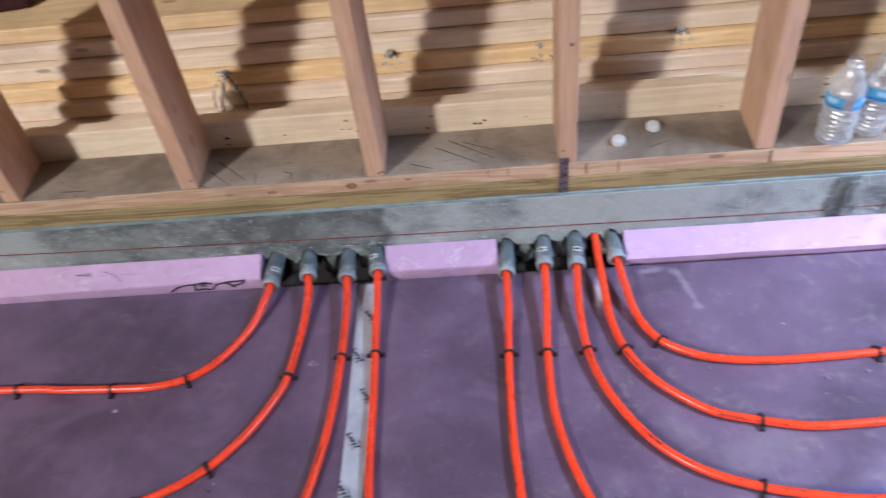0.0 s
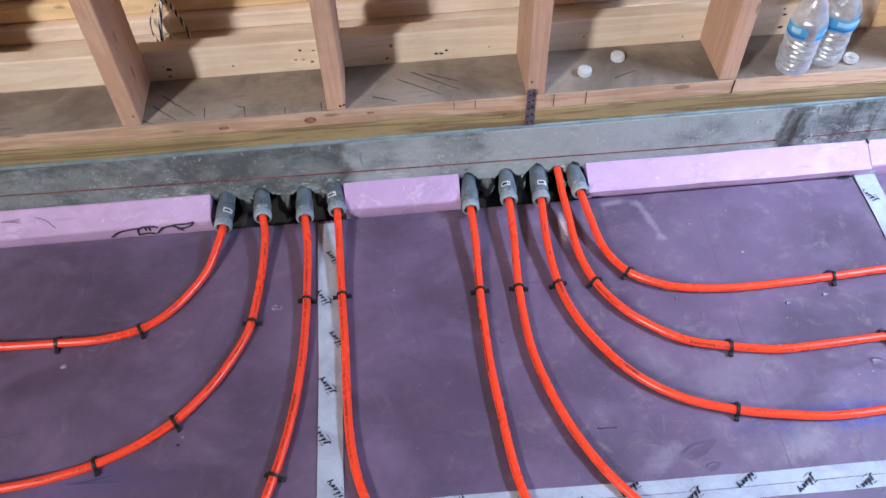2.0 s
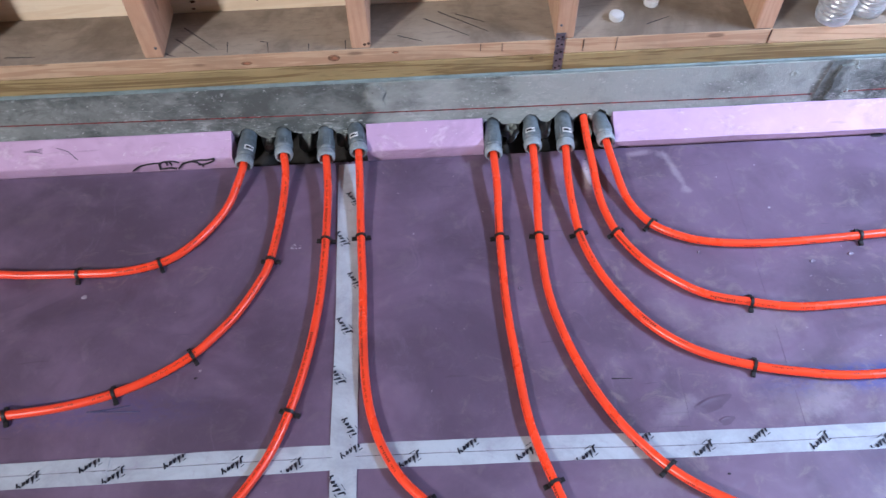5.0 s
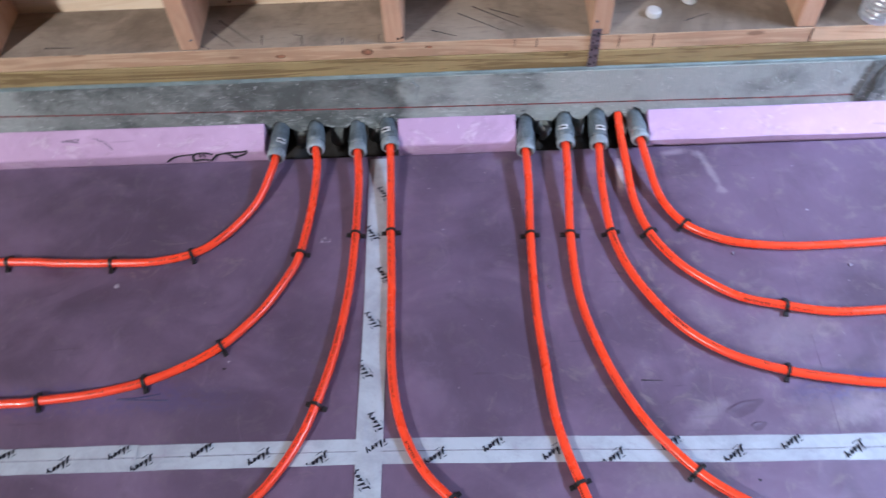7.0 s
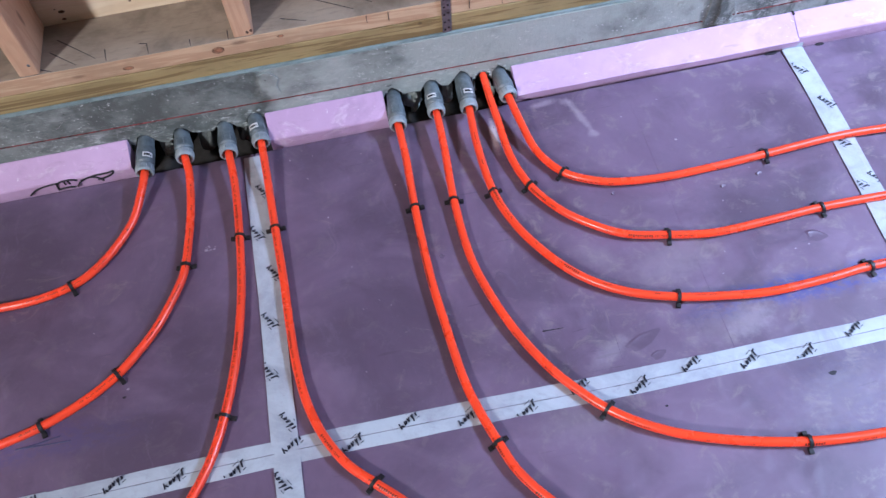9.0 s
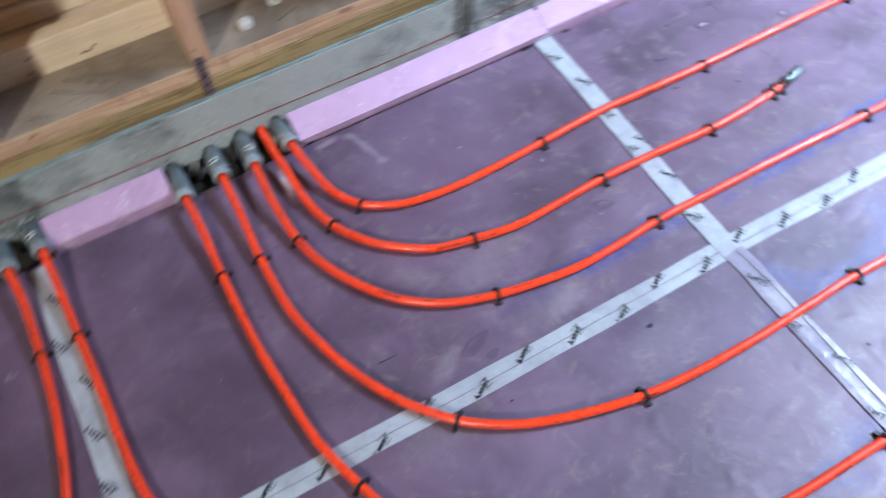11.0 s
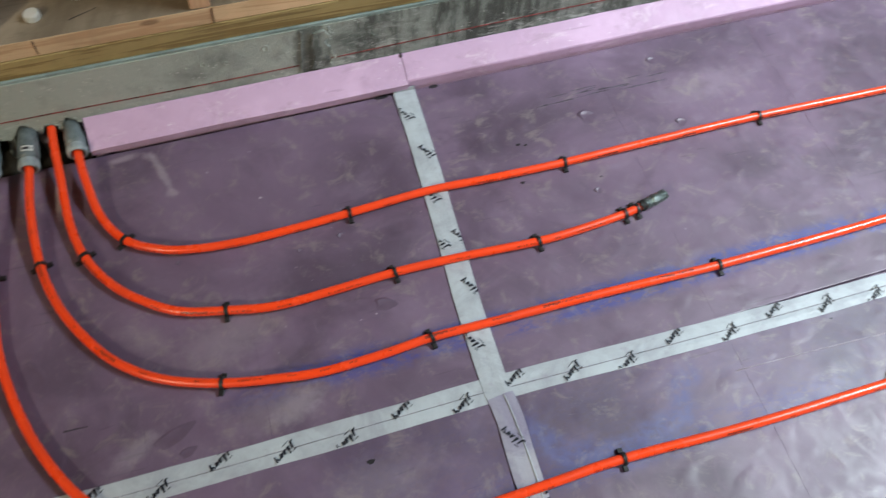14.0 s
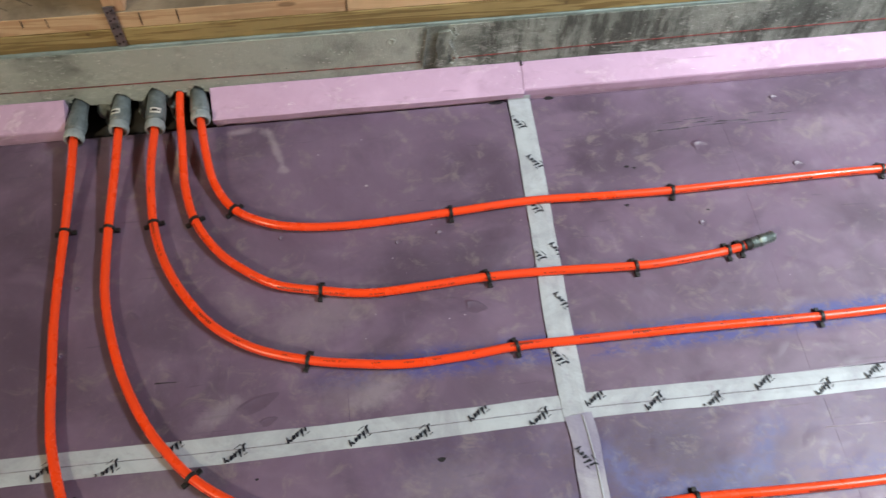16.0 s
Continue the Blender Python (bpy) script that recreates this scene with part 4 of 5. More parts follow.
print_tape(H_LINE, lambda x: tape_h if x > -0.36 else None, 0, -0.329, 3.6, 0.1016, (-0.0105, 0.0115, -0.005, -0.0145, 0.012), 32, 0.0032)
print_tape(H_LINE, lambda x: tape_e if x < -0.34 else None, 0, -0.372, -2.6, -0.1016, (0.012, -0.0105, 0.0115, -0.005, -0.0145), 32, 0.0046)
print_tape(A_LINE, lambda y: tape_a, 1, -0.009, -1.9, -0.1035, (-0.016, 0.010, -0.012, 0.014, -0.006, ), -58, 0.0046)
print_tape(B_LINE, lambda y: tape_b if y > -0.66 else None, 1, -0.066, -1.9, -0.1075, (-0.013, 0.007, -0.010, 0.0225, 0.014), -58, 0.0046)
print_tape(D_LINE, lambda y: tape_d, 1, -0.787, -1.9, -0.1035, (-0.006, 0.0225, 0.014, -0.013, 0.007), -58, 0.0046)
print_tape(C_LINE, lambda y: tape_c, 1, -0.08, -1.9, -0.1035, (0.010, -0.012, 0.014, -0.006, -0.0145), -58, 0.0046)

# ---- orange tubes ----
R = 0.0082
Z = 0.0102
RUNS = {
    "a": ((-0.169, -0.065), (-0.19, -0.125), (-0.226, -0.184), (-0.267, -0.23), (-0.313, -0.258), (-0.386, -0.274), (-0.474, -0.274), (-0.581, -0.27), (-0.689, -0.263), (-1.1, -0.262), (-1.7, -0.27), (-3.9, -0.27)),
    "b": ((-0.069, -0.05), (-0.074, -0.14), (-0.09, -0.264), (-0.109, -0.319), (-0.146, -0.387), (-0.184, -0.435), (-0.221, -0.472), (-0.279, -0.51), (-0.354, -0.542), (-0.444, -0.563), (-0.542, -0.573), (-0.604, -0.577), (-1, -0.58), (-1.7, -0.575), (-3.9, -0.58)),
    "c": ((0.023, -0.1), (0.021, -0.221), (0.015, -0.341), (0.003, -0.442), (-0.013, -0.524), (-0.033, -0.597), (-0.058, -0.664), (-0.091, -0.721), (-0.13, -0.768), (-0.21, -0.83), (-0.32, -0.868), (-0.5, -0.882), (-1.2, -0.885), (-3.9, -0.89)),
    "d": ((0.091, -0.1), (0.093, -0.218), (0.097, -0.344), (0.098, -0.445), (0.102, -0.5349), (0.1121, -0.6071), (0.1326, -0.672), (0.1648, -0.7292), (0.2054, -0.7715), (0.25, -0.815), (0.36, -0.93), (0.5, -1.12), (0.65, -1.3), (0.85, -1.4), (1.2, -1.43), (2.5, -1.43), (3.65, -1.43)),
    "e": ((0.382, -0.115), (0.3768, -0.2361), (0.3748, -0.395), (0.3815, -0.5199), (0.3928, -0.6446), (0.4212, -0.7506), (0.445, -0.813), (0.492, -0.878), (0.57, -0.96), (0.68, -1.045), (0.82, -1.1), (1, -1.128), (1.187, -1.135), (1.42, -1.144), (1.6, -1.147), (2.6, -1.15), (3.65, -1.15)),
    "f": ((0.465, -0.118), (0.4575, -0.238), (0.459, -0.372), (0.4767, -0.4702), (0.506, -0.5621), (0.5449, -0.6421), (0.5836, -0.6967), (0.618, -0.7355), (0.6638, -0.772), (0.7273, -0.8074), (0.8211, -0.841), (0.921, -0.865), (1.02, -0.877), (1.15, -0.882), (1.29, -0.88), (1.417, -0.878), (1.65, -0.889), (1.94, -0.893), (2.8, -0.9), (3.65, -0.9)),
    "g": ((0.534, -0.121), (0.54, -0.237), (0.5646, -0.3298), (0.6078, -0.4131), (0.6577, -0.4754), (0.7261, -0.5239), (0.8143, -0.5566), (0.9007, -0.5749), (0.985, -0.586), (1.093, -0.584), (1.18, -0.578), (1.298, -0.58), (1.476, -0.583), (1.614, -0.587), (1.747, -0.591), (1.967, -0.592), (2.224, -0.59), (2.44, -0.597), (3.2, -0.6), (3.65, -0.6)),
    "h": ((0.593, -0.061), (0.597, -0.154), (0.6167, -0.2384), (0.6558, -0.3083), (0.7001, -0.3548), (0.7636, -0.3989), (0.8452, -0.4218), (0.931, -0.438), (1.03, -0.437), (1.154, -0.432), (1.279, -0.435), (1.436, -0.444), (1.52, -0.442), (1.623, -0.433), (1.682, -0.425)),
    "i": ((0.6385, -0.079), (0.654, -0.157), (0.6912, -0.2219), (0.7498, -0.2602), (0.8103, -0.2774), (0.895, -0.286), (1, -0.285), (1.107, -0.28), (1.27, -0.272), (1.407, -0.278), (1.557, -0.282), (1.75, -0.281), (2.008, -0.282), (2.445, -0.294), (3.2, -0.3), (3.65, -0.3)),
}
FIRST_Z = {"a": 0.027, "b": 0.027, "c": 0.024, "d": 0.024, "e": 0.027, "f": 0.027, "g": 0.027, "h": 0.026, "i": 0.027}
LINES = {}
mouths = dict(zip("abcdefgi", FITTINGS))
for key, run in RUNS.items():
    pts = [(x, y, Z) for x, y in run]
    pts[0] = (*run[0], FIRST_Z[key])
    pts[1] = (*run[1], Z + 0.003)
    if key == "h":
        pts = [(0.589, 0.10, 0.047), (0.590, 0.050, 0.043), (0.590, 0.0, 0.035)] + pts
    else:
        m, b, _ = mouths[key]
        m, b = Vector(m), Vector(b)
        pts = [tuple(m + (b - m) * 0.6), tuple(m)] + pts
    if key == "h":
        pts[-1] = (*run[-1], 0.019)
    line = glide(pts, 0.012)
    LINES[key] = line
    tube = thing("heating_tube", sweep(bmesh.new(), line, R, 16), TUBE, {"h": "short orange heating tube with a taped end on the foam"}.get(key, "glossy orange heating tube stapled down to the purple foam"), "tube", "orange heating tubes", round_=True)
    # printed lettering along the tube, as small plain bars
    r = random.Random(ord(key))
    bm = bmesh.new()
    turn = {"a": -0.5, "b": -0.35, "c": 0.15, "d": 0.35, "e": 0.9, "f": 1.0, "g": 0.1, "h": 0.85, "i": 1.3}[key]
    busy = 0.9 if key in "cd" else 0.6
    fine_line = glide(line[6:190], 0.0006)
    i = 20 + r.randrange(60)
    while i < len(fine_line) - 200:
        bold = r.random() < 0.10
        half, letter, gap = (0.30, 5, 2) if bold else (0.24 if key in "cd" else 0.18, 3, 2)
        for _ in range(r.randrange(7, 12) if bold else r.randrange(2, 8)):
            high = half * r.choice((0.6, 0.8, 1.0, 1.0))
            sweep(bm, fine_line[i:i + letter:letter - 1], R, arc=(turn - half, turn - half + 2 * high), lift=0.0003)
            i += letter + gap
        i += r.randrange(4, 9) if r.random() < busy else r.randrange(30, 160)
    tagged(part("printed_lettering", bm, PRINT, tube, "small black printed bars"), kind="stuff")

# taped end of the short tube
end, before = LINES["h"][-1], LINES["h"][-4]
axis = (end - before).normalized()
turn = axis.to_track_quat("Z", "Y").to_matrix().to_4x4()
cap = thing("tube_end_cap", None, None, "crimped silver tape closing the short tube's end", "end cap", at=Matrix.Translation(end) @ turn)
bm = lathe(bmesh.new(), ((R + 0.0006, -0.014), (R + 0.0026, -0.013), (R + 0.0024, 0.0), (R + 0.0040, 0.004), (R + 0.0030, 0.014), (R + 0.0032, 0.030), (R + 0.0015, 0.033), (0.0, 0.0335)), 18)
for v in bm.verts:
    v.co += 0.0018 * noise.noise_vector(v.co * 160)
part("foil_wrap", bm, FOIL, cap)
part("tape_band", lathe(bmesh.new(), ((R + 0.001, -0.026), (R + 0.003, -0.025), (R + 0.0034, -0.016), (R + 0.001, -0.014)), 18), STAPLE, cap)


# ---- staples over the tubes ----
def staple_mesh():
    bm = bmesh.new()
    pts = []
    for k in range(13):
        a = math.pi * k / 12
        pts.append((math.cos(a), math.sin(a)))
    inner, outer = R + 0.0004, R + 0.0030
    w = 0.0034
    prof = [(inner, -Z + 0.001)] + [(inner * c, inner * s) for c, s in pts] + [(-inner, -Z + 0.001)]
    prof_o = [(outer, -Z + 0.001)] + [(outer * c, outer * s) for c, s in pts] + [(-outer, -Z + 0.001)]
    rows = []
    for (a, b), (c, d) in zip(prof, prof_o):
        rows.append([bm.verts.new(p) for p in ((-w, a, b), (w, a, b), (w * 0.8, c, d), (-w * 0.8, c, d))])
    for p, q in zip(rows, rows[1:]):
        for k in range(4):
            bm.faces.new((p[k], p[(k + 1) % 4], q[(k + 1) % 4], q[k]))
    bm.faces.new(rows[0])
    bm.faces.new(rows[-1][::-1])
    for s in (-1, 1):
        y0, y1 = sorted((s * (R + 0.0005), s * (R + 0.0115)))
        box(bm, -0.0042, 0.0042, y0, y1, -Z + 0.0006, -Z + 0.0062, 0.0008)
    return mesh_of("foam_staple", bm, STAPLE)


STAPLE_MESH = staple_mesh()
SPOTS = {
    "a": ((-0.313, -0.258), (-0.474, -0.274), (-0.689, -0.263), (-1.1, -0.26), (-1.6, -0.27)),
    "b": ((-0.089, -0.262), (-0.221, -0.472), (-0.354, -0.542), (-0.542, -0.573), (-0.95, -0.58), (-1.5, -0.58)),
    "c": ((0.021, -0.224), (-0.033, -0.597), (-0.32, -0.868), (-0.9, -0.885)),
    "d": ((0.093, -0.219), (0.205, -0.776), (0.65, -1.30), (1.2, -1.43)),
    "e": ((0.374, -0.232), (0.416, -0.749), (0.75, -1.08), (1.21, -1.136), (1.75, -1.148), (2.3, -1.15)),
    "f": ((0.459, -0.235), (0.612, -0.740), (0.921, -0.865), (1.417, -0.878), (1.93, -0.893), (2.5, -0.90)),
    "g": ((0.542, -0.235), (0.812, -0.565), (1.180, -0.578), (1.748, -0.591), (2.224, -0.590), (2.8, -0.6)),
    "h": ((0.612, -0.240), (0.844, -0.428), (1.154, -0.432), (1.436, -0.444), (1.618, -0.434), (1.650, -0.430)),
    "i": ((0.690, -0.223), (1.107, -0.280), (1.557, -0.282), (2.008, -0.282), (2.5, -0.295), (3.1, -0.30)),
}
r = random.Random(5)
for key, spots in SPOTS.items():
    line = LINES[key]
    for x, y in spots:
        i = min(range(1, len(line) - 1), key=lambda j: (line[j].x - x) ** 2 + (line[j].y - y) ** 2)
        t = line[i + 1] - line[i - 1]
        ob = new("foam_staple", STAPLE_MESH)
        ob.matrix_basis = Matrix.Translation((line[i].x, line[i].y, max(Z, line[i].z - 0.002))) @ pose(0, 0, 0, 0, 0, math.degrees(math.atan2(t.y, t.x)) + r.uniform(-7, 7))
        tagged(ob, "black plastic foam staple clipped over an orange tube", "staple", "foam staples")


# ---- pipe sleeves ----
def fitting(mouth, back, sticker, seed):
    m, b = Vector(mouth), Vector(back)
    turn = (b - m).to_track_quat("Z", "Y").to_matrix().to_4x4()
    length = (b - m).length
    ob = thing("pipe_sleeve", None, None, "dark grey plastic pipe sleeve " + ("with a white sticker " if sticker else "") + "in broken concrete", "pipe fitting", "pipe sleeves", at=Matrix.Translation(m) @ turn)
    back_r = 0.0165 if seed % 3 else 0.0180
    part("body", lathe(bmesh.new(), ((0.0130, 0.002), (0.0160, 0.004), (0.0166, 0.0165), (0.0156, 0.0175), (0.0156, 0.0190), (0.0186, 0.0200), (0.0193, 0.023), (0.0196, length * 0.62), (back_r + 0.001, length * 0.85), (back_r, length), (back_r - 0.001, length + 0.03), (0.012, length + 0.05)), 28), PVC, ob, round_=True)
    part("collar", lathe(bmesh.new(), ((0.0112, 0.014), (0.0134, 0.001), (0.0146, -0.0035), (0.0166, -0.0042), (0.0188, -0.002), (0.0193, 0.002), (0.0193, 0.0105), (0.0187, 0.0125), (0.0180, 0.0130), (0.0184, 0.0142), (0.0180, 0.0156), (0.0166, 0.0160)), 28), PVC_PALE, ob, "pale grey collar", round_=True)
    # black ring added for the shaded hollow between collar and tube
    part("seal", lathe(bmesh.new(), ((0.0140, 0.006), (0.0085, 0.010), (0.0080, 0.016)), 20), STAPLE, ob)
    for k in range(12):
        part("rib", box(bmesh.new(), -0.0009, 0.0009, 0.0186, 0.0199, 0.0005, 0.0105, 0.0003), PVC_PALE, ob).matrix_basis = pose(0, 0, 0, 0, 0, 30 * k + 11 * seed)
    for k in range(8):
        part("body_rib", box(bmesh.new(), -0.0010, 0.0010, 0.0188, 0.0202, 0.024, length * 0.66, 0.0004), PVC, ob).matrix_basis = pose(0, 0, 0, 0, 0, 45 * k + 17 * seed)
    if sticker:
        a0 = {0: 0.60, 1: -0.25, 2: 0.25, 3: -0.35}[seed % 4]

        def wrap(radius, a_lo, a_hi, z_lo, z_hi):
            bm, rows = bmesh.new(), []
            for k in range(9):
                a = math.pi / 2 + a0 + a_lo + (a_hi - a_lo) * k / 8
                rows.append([bm.verts.new((radius * math.cos(a), radius * math.sin(a), z)) for z in (z_lo, z_hi)])
            for p, q in zip(rows, rows[1:]):
                bm.faces.new((p[0], q[0], q[1], p[1]))
            return bm

        st = part("sticker", wrap(0.0204, -0.55, 0.50, 0.0275, 0.0400), STICKER, ob, "small white sticker")
        part("sticker_print", wrap(0.0206, -0.42, 0.18, 0.0308, 0.0366), MARKER, st)
        part("sticker_print", wrap(0.0206, 0.24, 0.36, 0.0308, 0.0350), MARKER, st)
    return ob


for k, (m, b, s) in enumerate(FITTINGS):
    fitting(m, b, s, k)


# ---- bottles and caps ----
def bottle(x, y, lean, turn, arcs, seed):
    """A crumpled bottle; arcs are the stretches of its circumference that the torn label still covers."""
    ob = thing("water_bottle", None, None, "empty crumpled clear plastic water bottle with a " + ("torn" if len(arcs) > 1 else "wrapped") + " blue label", "bottle", "water bottles", at=pose(x, y, 0.2602, lean, 0, turn) @ Matrix.Diagonal((1.10, 1.10, 0.90, 1)))
    prof = [(0.004, 0.007), (0.014, 0.002), (0.022, 0.0), (0.029, 0.004), (0.0315, 0.012)]
    for k in range(7):
        z = 0.018 + 0.0115 * k
        prof += [(0.0318, z), (0.0318, z + 0.003), (0.0286, z + 0.006), (0.0286, z + 0.008)]
    prof += [(0.0315, 0.100), (0.0318, 0.103), (0.0318, 0.136), (0.0312, 0.140)]
    for k in range(3):
        z = 0.143 + 0.008 * k
        prof += [(0.0308 - 0.0022 * k, z), (0.0282 - 0.002 * k, z + 0.004)]
    prof += [(0.0225, 0.174), (0.0165, 0.186), (0.0128, 0.193), (0.0125, 0.196), (0.0155, 0.198), (0.0155, 0.200), (0.0125, 0.201), (0.0120, 0.212)]
    bm = lathe(bmesh.new(), prof, 36)
    for v in bm.verts:
        if 0.008 < v.co.z < 0.185:
            v.co += 0.0032 * noise.noise_vector(v.co * 55 + Vector((seed, 0, 0))) * Vector((1, 1, 0.4)).length / 1.5
            v.co.z = max(v.co.z, 0.0005)
    part("shell", bm, CLEAR, ob, round_=True)

    def wrap(radius, a0, a1, z0, z1):
        bm, rows = bmesh.new(), []
        steps = max(3, int(abs(a1 - a0) / 8))
        for k in range(steps + 1):
            a = radians(a0 + (a1 - a0) * k / steps)
            rows.append([bm.verts.new((radius * math.cos(a), radius * math.sin(a), z + 0.0012 * math.sin(5 * a))) for z in (z0, z1)])
        for p, q in zip(rows, rows[1:]):
            bm.faces.new((p[0], q[0], q[1], p[1]))
        return bm

    for a0, a1 in arcs:
        paper = part("label", wrap(0.0338, a0, a1, 0.104, 0.135), LABEL_BLUE, ob, "glossy blue paper label", round_=True)
        wide = a1 - a0
        part("label_print", wrap(0.0341, a0 + 0.05 * wide, a1 - 0.05 * wide, 0.107, 0.112), LABEL_DEEP, paper, "deep blue band", round_=True)
        part("label_print", wrap(0.0341, a0 + 0.35 * wide, a1 - 0.25 * wide, 0.118, 0.130), LABEL_PALE, paper, "pale blue print", round_=True)
    return ob


bottle(1.074, 0.088, 0, 0, ((-195, -112), (-84, -20)), 1.0)
bottle(1.150, 0.108, 0, 0, ((-200, 20),), 6.0)


def bottle_cap(x, y, flip):
    prof = ((0.0, 0.0125), (0.0115, 0.0125), (0.0138, 0.011), (0.0145, 0.0), (0.0130, 0.0), (0.0122, 0.0105), (0.0, 0.0108))
    ob = thing("bottle_cap", None, None, "white plastic bottle cap lying on the plate" + (" upside down" if flip else ""), "cap", "bottle caps", at=pose(x, y, 0.2602 + (0.0125 if flip else 0), 180 if flip else 0))
    part("shell", lathe(bmesh.new(), prof, 28), CAPWHITE, ob)
    for k in range(20):
        part("grip", box(bmesh.new(), 0.0139, 0.0150, -0.0006, 0.0006, 0.001, 0.010), CAPWHITE, ob).matrix_basis = pose(0, 0, 0, 0, 0, 18 * k)


bottle_cap(0.640, 0.122, False)
bottle_cap(0.720, 0.162, False)
bottle_cap(1.206, 0.096, True)


# ---- marks on the foam ----
def stroke(bm, pts, radius):
    return sweep(bm, glide(pts, 0.004), radius, 6)


doodle = thing("marker_doodle", None, None, "black marker doodle on the lavender foam strip", "mark", kind="stuff")
bm = bmesh.new()
F = 0.0006
for pts in (((-0.412, F, 0.003), (-0.392, F, 0.017), (-0.365, F, 0.023), (-0.345, F, 0.024)),
            ((-0.352, F, 0.003), (-0.350, F, 0.020), (-0.338, F, 0.027), (-0.318, F, 0.027), (-0.306, F, 0.022)),
            ((-0.352, F, 0.004), (-0.330, F, 0.006), (-0.316, F, 0.003)),
            ((-0.334, F, 0.026), (-0.333, F, 0.016)), ((-0.326, F, 0.026), (-0.324, F, 0.015)),
            ((-0.312, F, 0.003), (-0.298, F, 0.018), (-0.278, F, 0.024), (-0.264, F, 0.017), (-0.256, F, 0.006)),
            ((-0.300, F, 0.019), (-0.270, F, 0.026), (-0.240, F, 0.027), (-0.228, F, 0.030), (-0.232, F, 0.022), (-0.250, F, 0.014), (-0.266, F, 0.012))):
    stroke(bm, pts, 0.0021)
part("marker_line", bm, MARKER, doodle)
smudge = thing("pencil_smudge", None, None, "grey rubbed pencil arcs on the foam strip", "mark", kind="stuff")
bm = bmesh.new()
for s in range(4):
    stroke(bm, ((-0.68 + 0.012 * s, 0.012 + 0.004 * s, 0.0350), (-0.65 + 0.01 * s, 0.030, 0.0456), (-0.60, 0.036 - 0.003 * s, 0.0492 - 0.0018 * s)), 0.0011)
stroke(bm, ((-0.57, 0.036, 0.0492), (-0.545, 0.028, 0.0445), (-0.525, 0.012, 0.0350)), 0.0010)
part("pencil_line", bm, GRAPHITE, smudge)

floor_marks = thing("floor_marks", None, None, "pen strokes and scored lines on the purple foam", "mark", kind="stuff")
bm = bmesh.new()
for a, b, w in (((0.552, -0.562), (0.590, -0.564), 0.0012),):
    d = (Vector(b) - Vector(a)).normalized()
    p = Vector((-d.y, d.x)) * w
    slab(bm, [tuple(Vector(a) - p), tuple(Vector(b) - p * 0.3), tuple(Vector(b) + p * 0.3), tuple(Vector(a) + p)], 0.0, 0.0005)
for x, y, s in ((1.328, -0.993, 0.004), (1.02, -0.758, 0.007), (1.485, -0.206, 0.005), (1.50, -0.211, 0.004), (1.46, -0.30, 0.005), (0.72, -0.75, 0.003), (1.9, -0.75, 0.003), (1.62, -0.33, 0.003), (-0.212, -0.515, 0.0035), (0.586, -0.030, 0.0022), (0.588, -0.108, 0.0022), (0.589, -0.096, 0.0014), (0.585, -0.060, 0.0012)):
    slab(bm, [(x + s * math.cos(a) * (1 + 0.3 * math.sin(3 * a)), y + 0.6 * s * math.sin(a)) for a in [k * math.pi / 5 for k in range(10)]], 0.0, 0.0005)
part("marker_stroke", bm, MARKER, floor_marks)
bm = bmesh.new()
for x, lo, hi, w in ((0.875, -0.676, -0.60, 0.0012), (0.877, -0.59, -0.47, 0.0007), (0.881, -0.42, -0.06, 0.0004), (0.675, -0.663, -0.51, 0.0005), (0.579, -0.644, -0.60, 0.0008), (0.594, -0.63, -0.60, 0.0005), (0.587, -0.655, -0.635, 0.0006), (1.682, -1.2, -0.74, 0.0008), (1.694, -0.69, -0.60, 0.0005), (1.701, -0.527, -0.46, 0.0006), (1.708, -0.40, -0.30, 0.0005), (1.717, -0.26, -0.02, 0.0005), (2.1, -1.2, -0.6, 0.0006), (2.11, -0.55, -0.02, 0.0004)):
    lean = 0.03 * (hi - lo)
    slab(bm, [(x, lo), (x + w, lo), (x + lean + 0.6 * w, hi), (x + lean + 0.3 * w, hi)], 0.0, 0.0003)
part("scored_line", bm, DARK_SCORE, floor_marks)
bm = bmesh.new()
for a, b, c in (((-0.400, -0.570), (-0.362, -0.568), (-0.323, -0.562)), ((-0.400, -0.570), (-0.352, -0.573), (-0.305, -0.575)), ((-0.401, -0.571), (-0.385, -0.5695), (-0.365, -0.569))):
    stroke(bm, [(*a, 0.0), (*b, 0.0003), (*c, 0.0)], 0.0011)
part("pen_stroke", bm, PEN, floor_marks)
r = random.Random(3)
bm = bmesh.new()
for x, y, s in ((-0.05, -0.23, 0.004), (-0.045, -0.222, 0.0025), (-0.205, -0.50, 0.003), (-0.455, -0.324, 0.006), (0.389, -0.486, 0.003), (0.20, -0.21, 0.002), (0.95, -0.19, 0.003), (0.86, -0.1, 0.002), (0.56, -0.33, 0.003), (1.3, -0.15, 0.002), (1.1, -0.5, 0.002)):
    slab(bm, [(x + s * math.cos(a) * r.uniform(0.6, 1.1), y + s * math.sin(a) * r.uniform(0.5, 1.0)) for a in [k * math.pi / 4 for k in range(8)]], 0.0, 0.0007)
for cx, cy, n_specks, wx, wy in ((-0.045, -0.228, 12, 0.010, 0.007), (0.9, -0.3, 14, 0.5, 0.25), (0.2, -0.4, 10, 0.3, 0.3)):
    for k in range(n_specks):
        x, y, s = cx + r.gauss(0, wx * 0.6), cy + r.gauss(0, wy * 0.6), r.uniform(0.0006, 0.0018)
        slab(bm, [(x + s * math.cos(a) * r.uniform(0.6, 1.2), y + 0.8 * s * math.sin(a)) for a in [k * math.pi / 3 for k in range(6)]], 0.0, 0.0004)
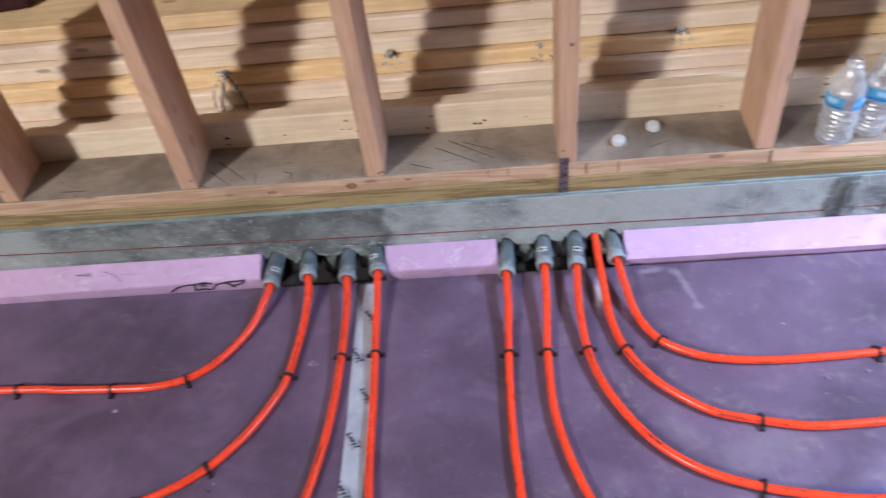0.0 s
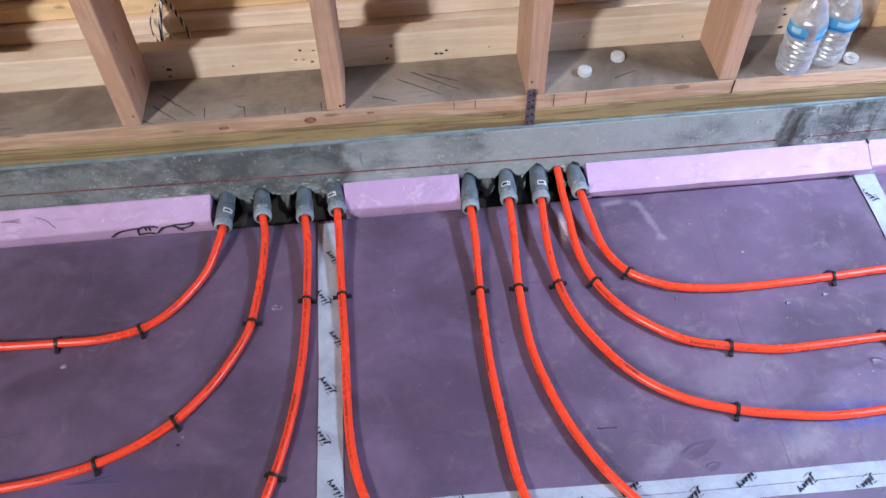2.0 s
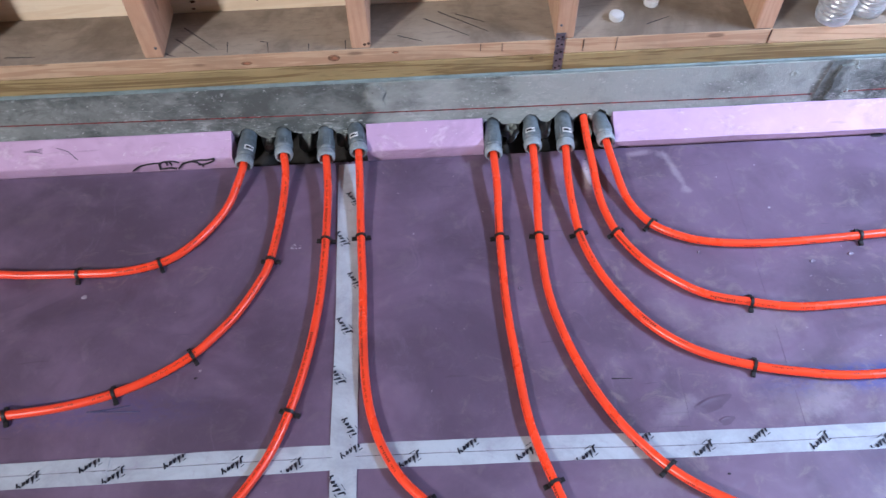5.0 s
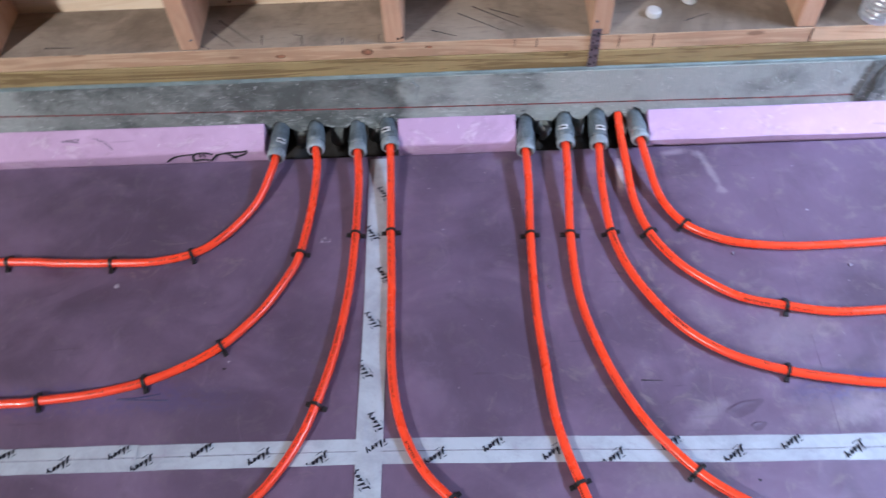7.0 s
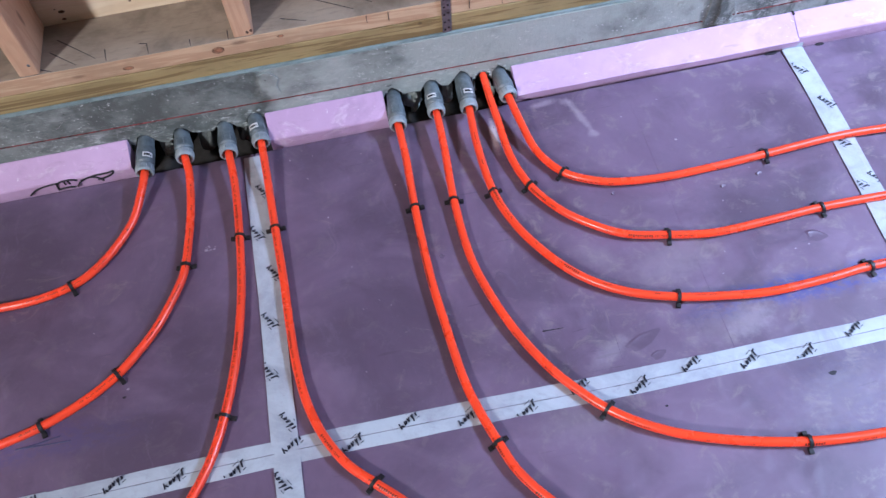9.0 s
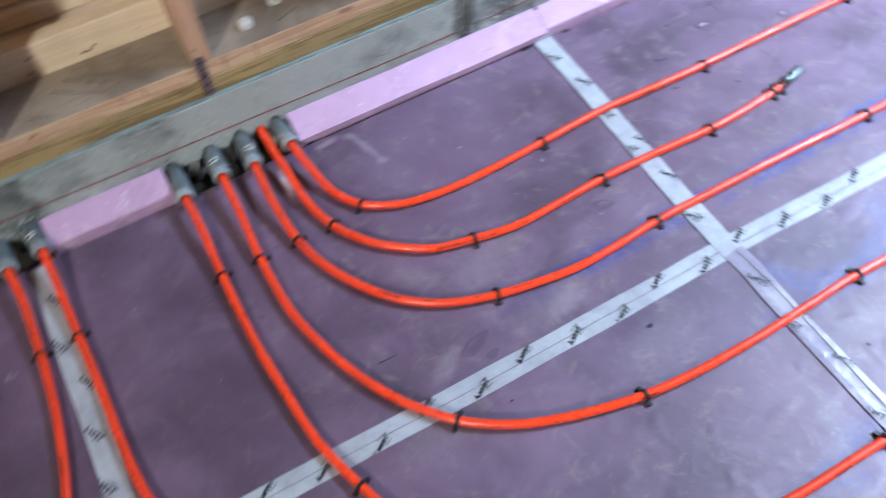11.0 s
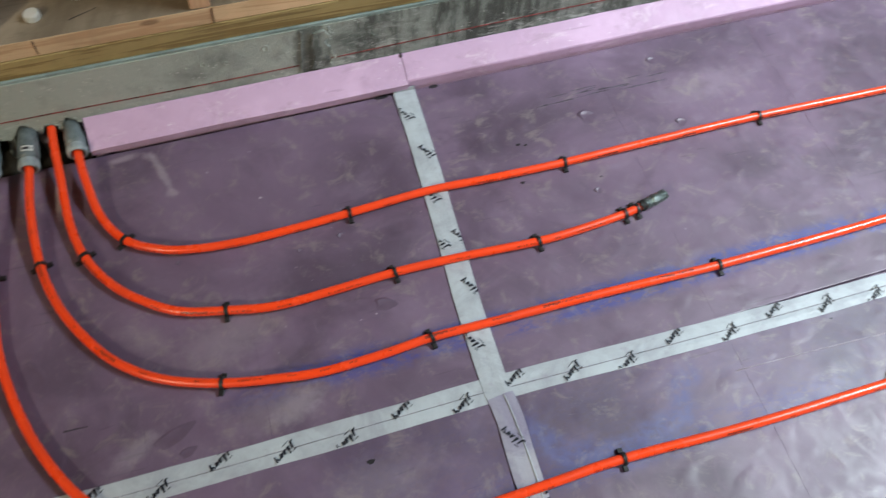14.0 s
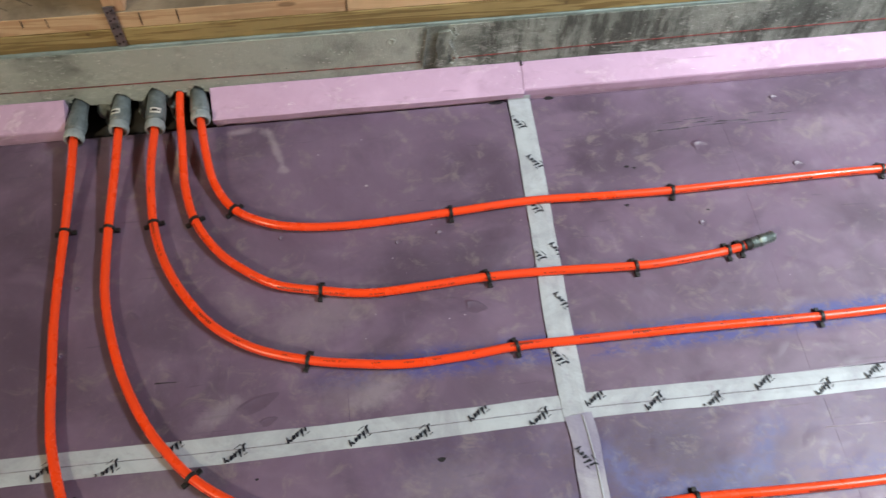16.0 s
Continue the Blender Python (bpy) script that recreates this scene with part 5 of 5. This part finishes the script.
part("pale_speck", bm, SPECK_SHEEN, floor_marks)
bm = bmesh.new()
for k in range(16):
    x, y, far = 1.565 + 0.0165 * k + r.uniform(-0.012, 0.012), -0.108 + r.uniform(-0.020, 0.014), r.uniform(0.025, 0.075)
    slab(bm, [(x, y), (x + 0.5 * far, y - 0.0006), (x + far, y + 0.001), (x + 0.55 * far, y + r.uniform(0.0014, 0.003))], 0.0, 0.0003)
part("faded_stamp", bm, SMEAR, floor_marks)
# a streak of sheen on the foam, drawn as a thin pale sweep
bm = sweep(bmesh.new(), glide([(1.68, -0.791, 0.0), (1.78, -0.795, 0.0006), (1.9, -0.801, 0.0006), (2.05, -0.809, 0.0)], 0.03), 0.0008, 8)
part("raised_crease", bm, SPECK_SHEEN, floor_marks, "raised crease, its sheen put into a pale colour", round_=True)
# pen ovals at the seam
for x, s in ((1.247, 0.016), (1.364, 0.011)):
    ob = thing("pen_oval", slab(bmesh.new(), [(x + s * math.cos(a), -0.0035 + 0.0045 * math.sin(a)) for a in [k * math.pi / 8 for k in range(16)]], 0.0, 0.0006), MARKER, "black felt-pen oval at the foam joint", "mark", "pen ovals", "stuff")
thing("pen_tick", boxes((1.305, 1.3085, 0.045, 0.056, 0.056, 0.0605)), MARKER, "short black pen tick on the strip joint", "mark", kind="stuff")


# dents in the foam: small raised rims
def dent(x, y, s, turn=0, long=1.0, high=1.0):
    bm = bmesh.new()
    prof = ((0.0, 0.0002), (0.45 * s, 0.0003), (0.8 * s, 0.0024), (s, 0.0048), (1.12 * s, 0.0028), (1.35 * s, 0.0001))
    lathe(bm, prof, 20)
    for v in bm.verts:
        a = math.atan2(v.co.y, v.co.x)
        v.co.x *= (1 + 0.25 * math.sin(3 * a + 1)) * long
        v.co.z *= 0.75 * high * max(0.0, math.sin(a - 0.4)) ** 0.5
        v.co.z = max(v.co.z, 0.0001)
    return thing("foam_dent", bm, FOAM, "shallow pressed dent with a raised rim in the foam", "dent", "foam dents", "stuff", at=pose(x, y, 0.0, 0, 0, turn), round_=True)


for spot in ((1.655, -0.174, 0.015, 0, 1.0, 1.1), (1.845, -0.244, 0.009), (2.35, -0.45, 0.02), (0.51, -0.452, 0.016, -60, 1.6, 0.32), (0.722, -0.622, 0.010, 20, 2.6, 0.28), (0.74, -0.655, 0.006, 15, 1.8, 0.25), (0.407, -0.358, 0.004), (0.391, -0.492, 0.004), (0.998, -0.332, 0.005), (0.778, -0.294, 0.004, 40), (1.86, -0.061, 0.008, 10), (1.60, -0.36, 0.006, 30), (1.12, -0.485, 0.010, -20, 1.5, 0.6), (1.08, -0.32, 0.006, 10)):
    dent(*spot)
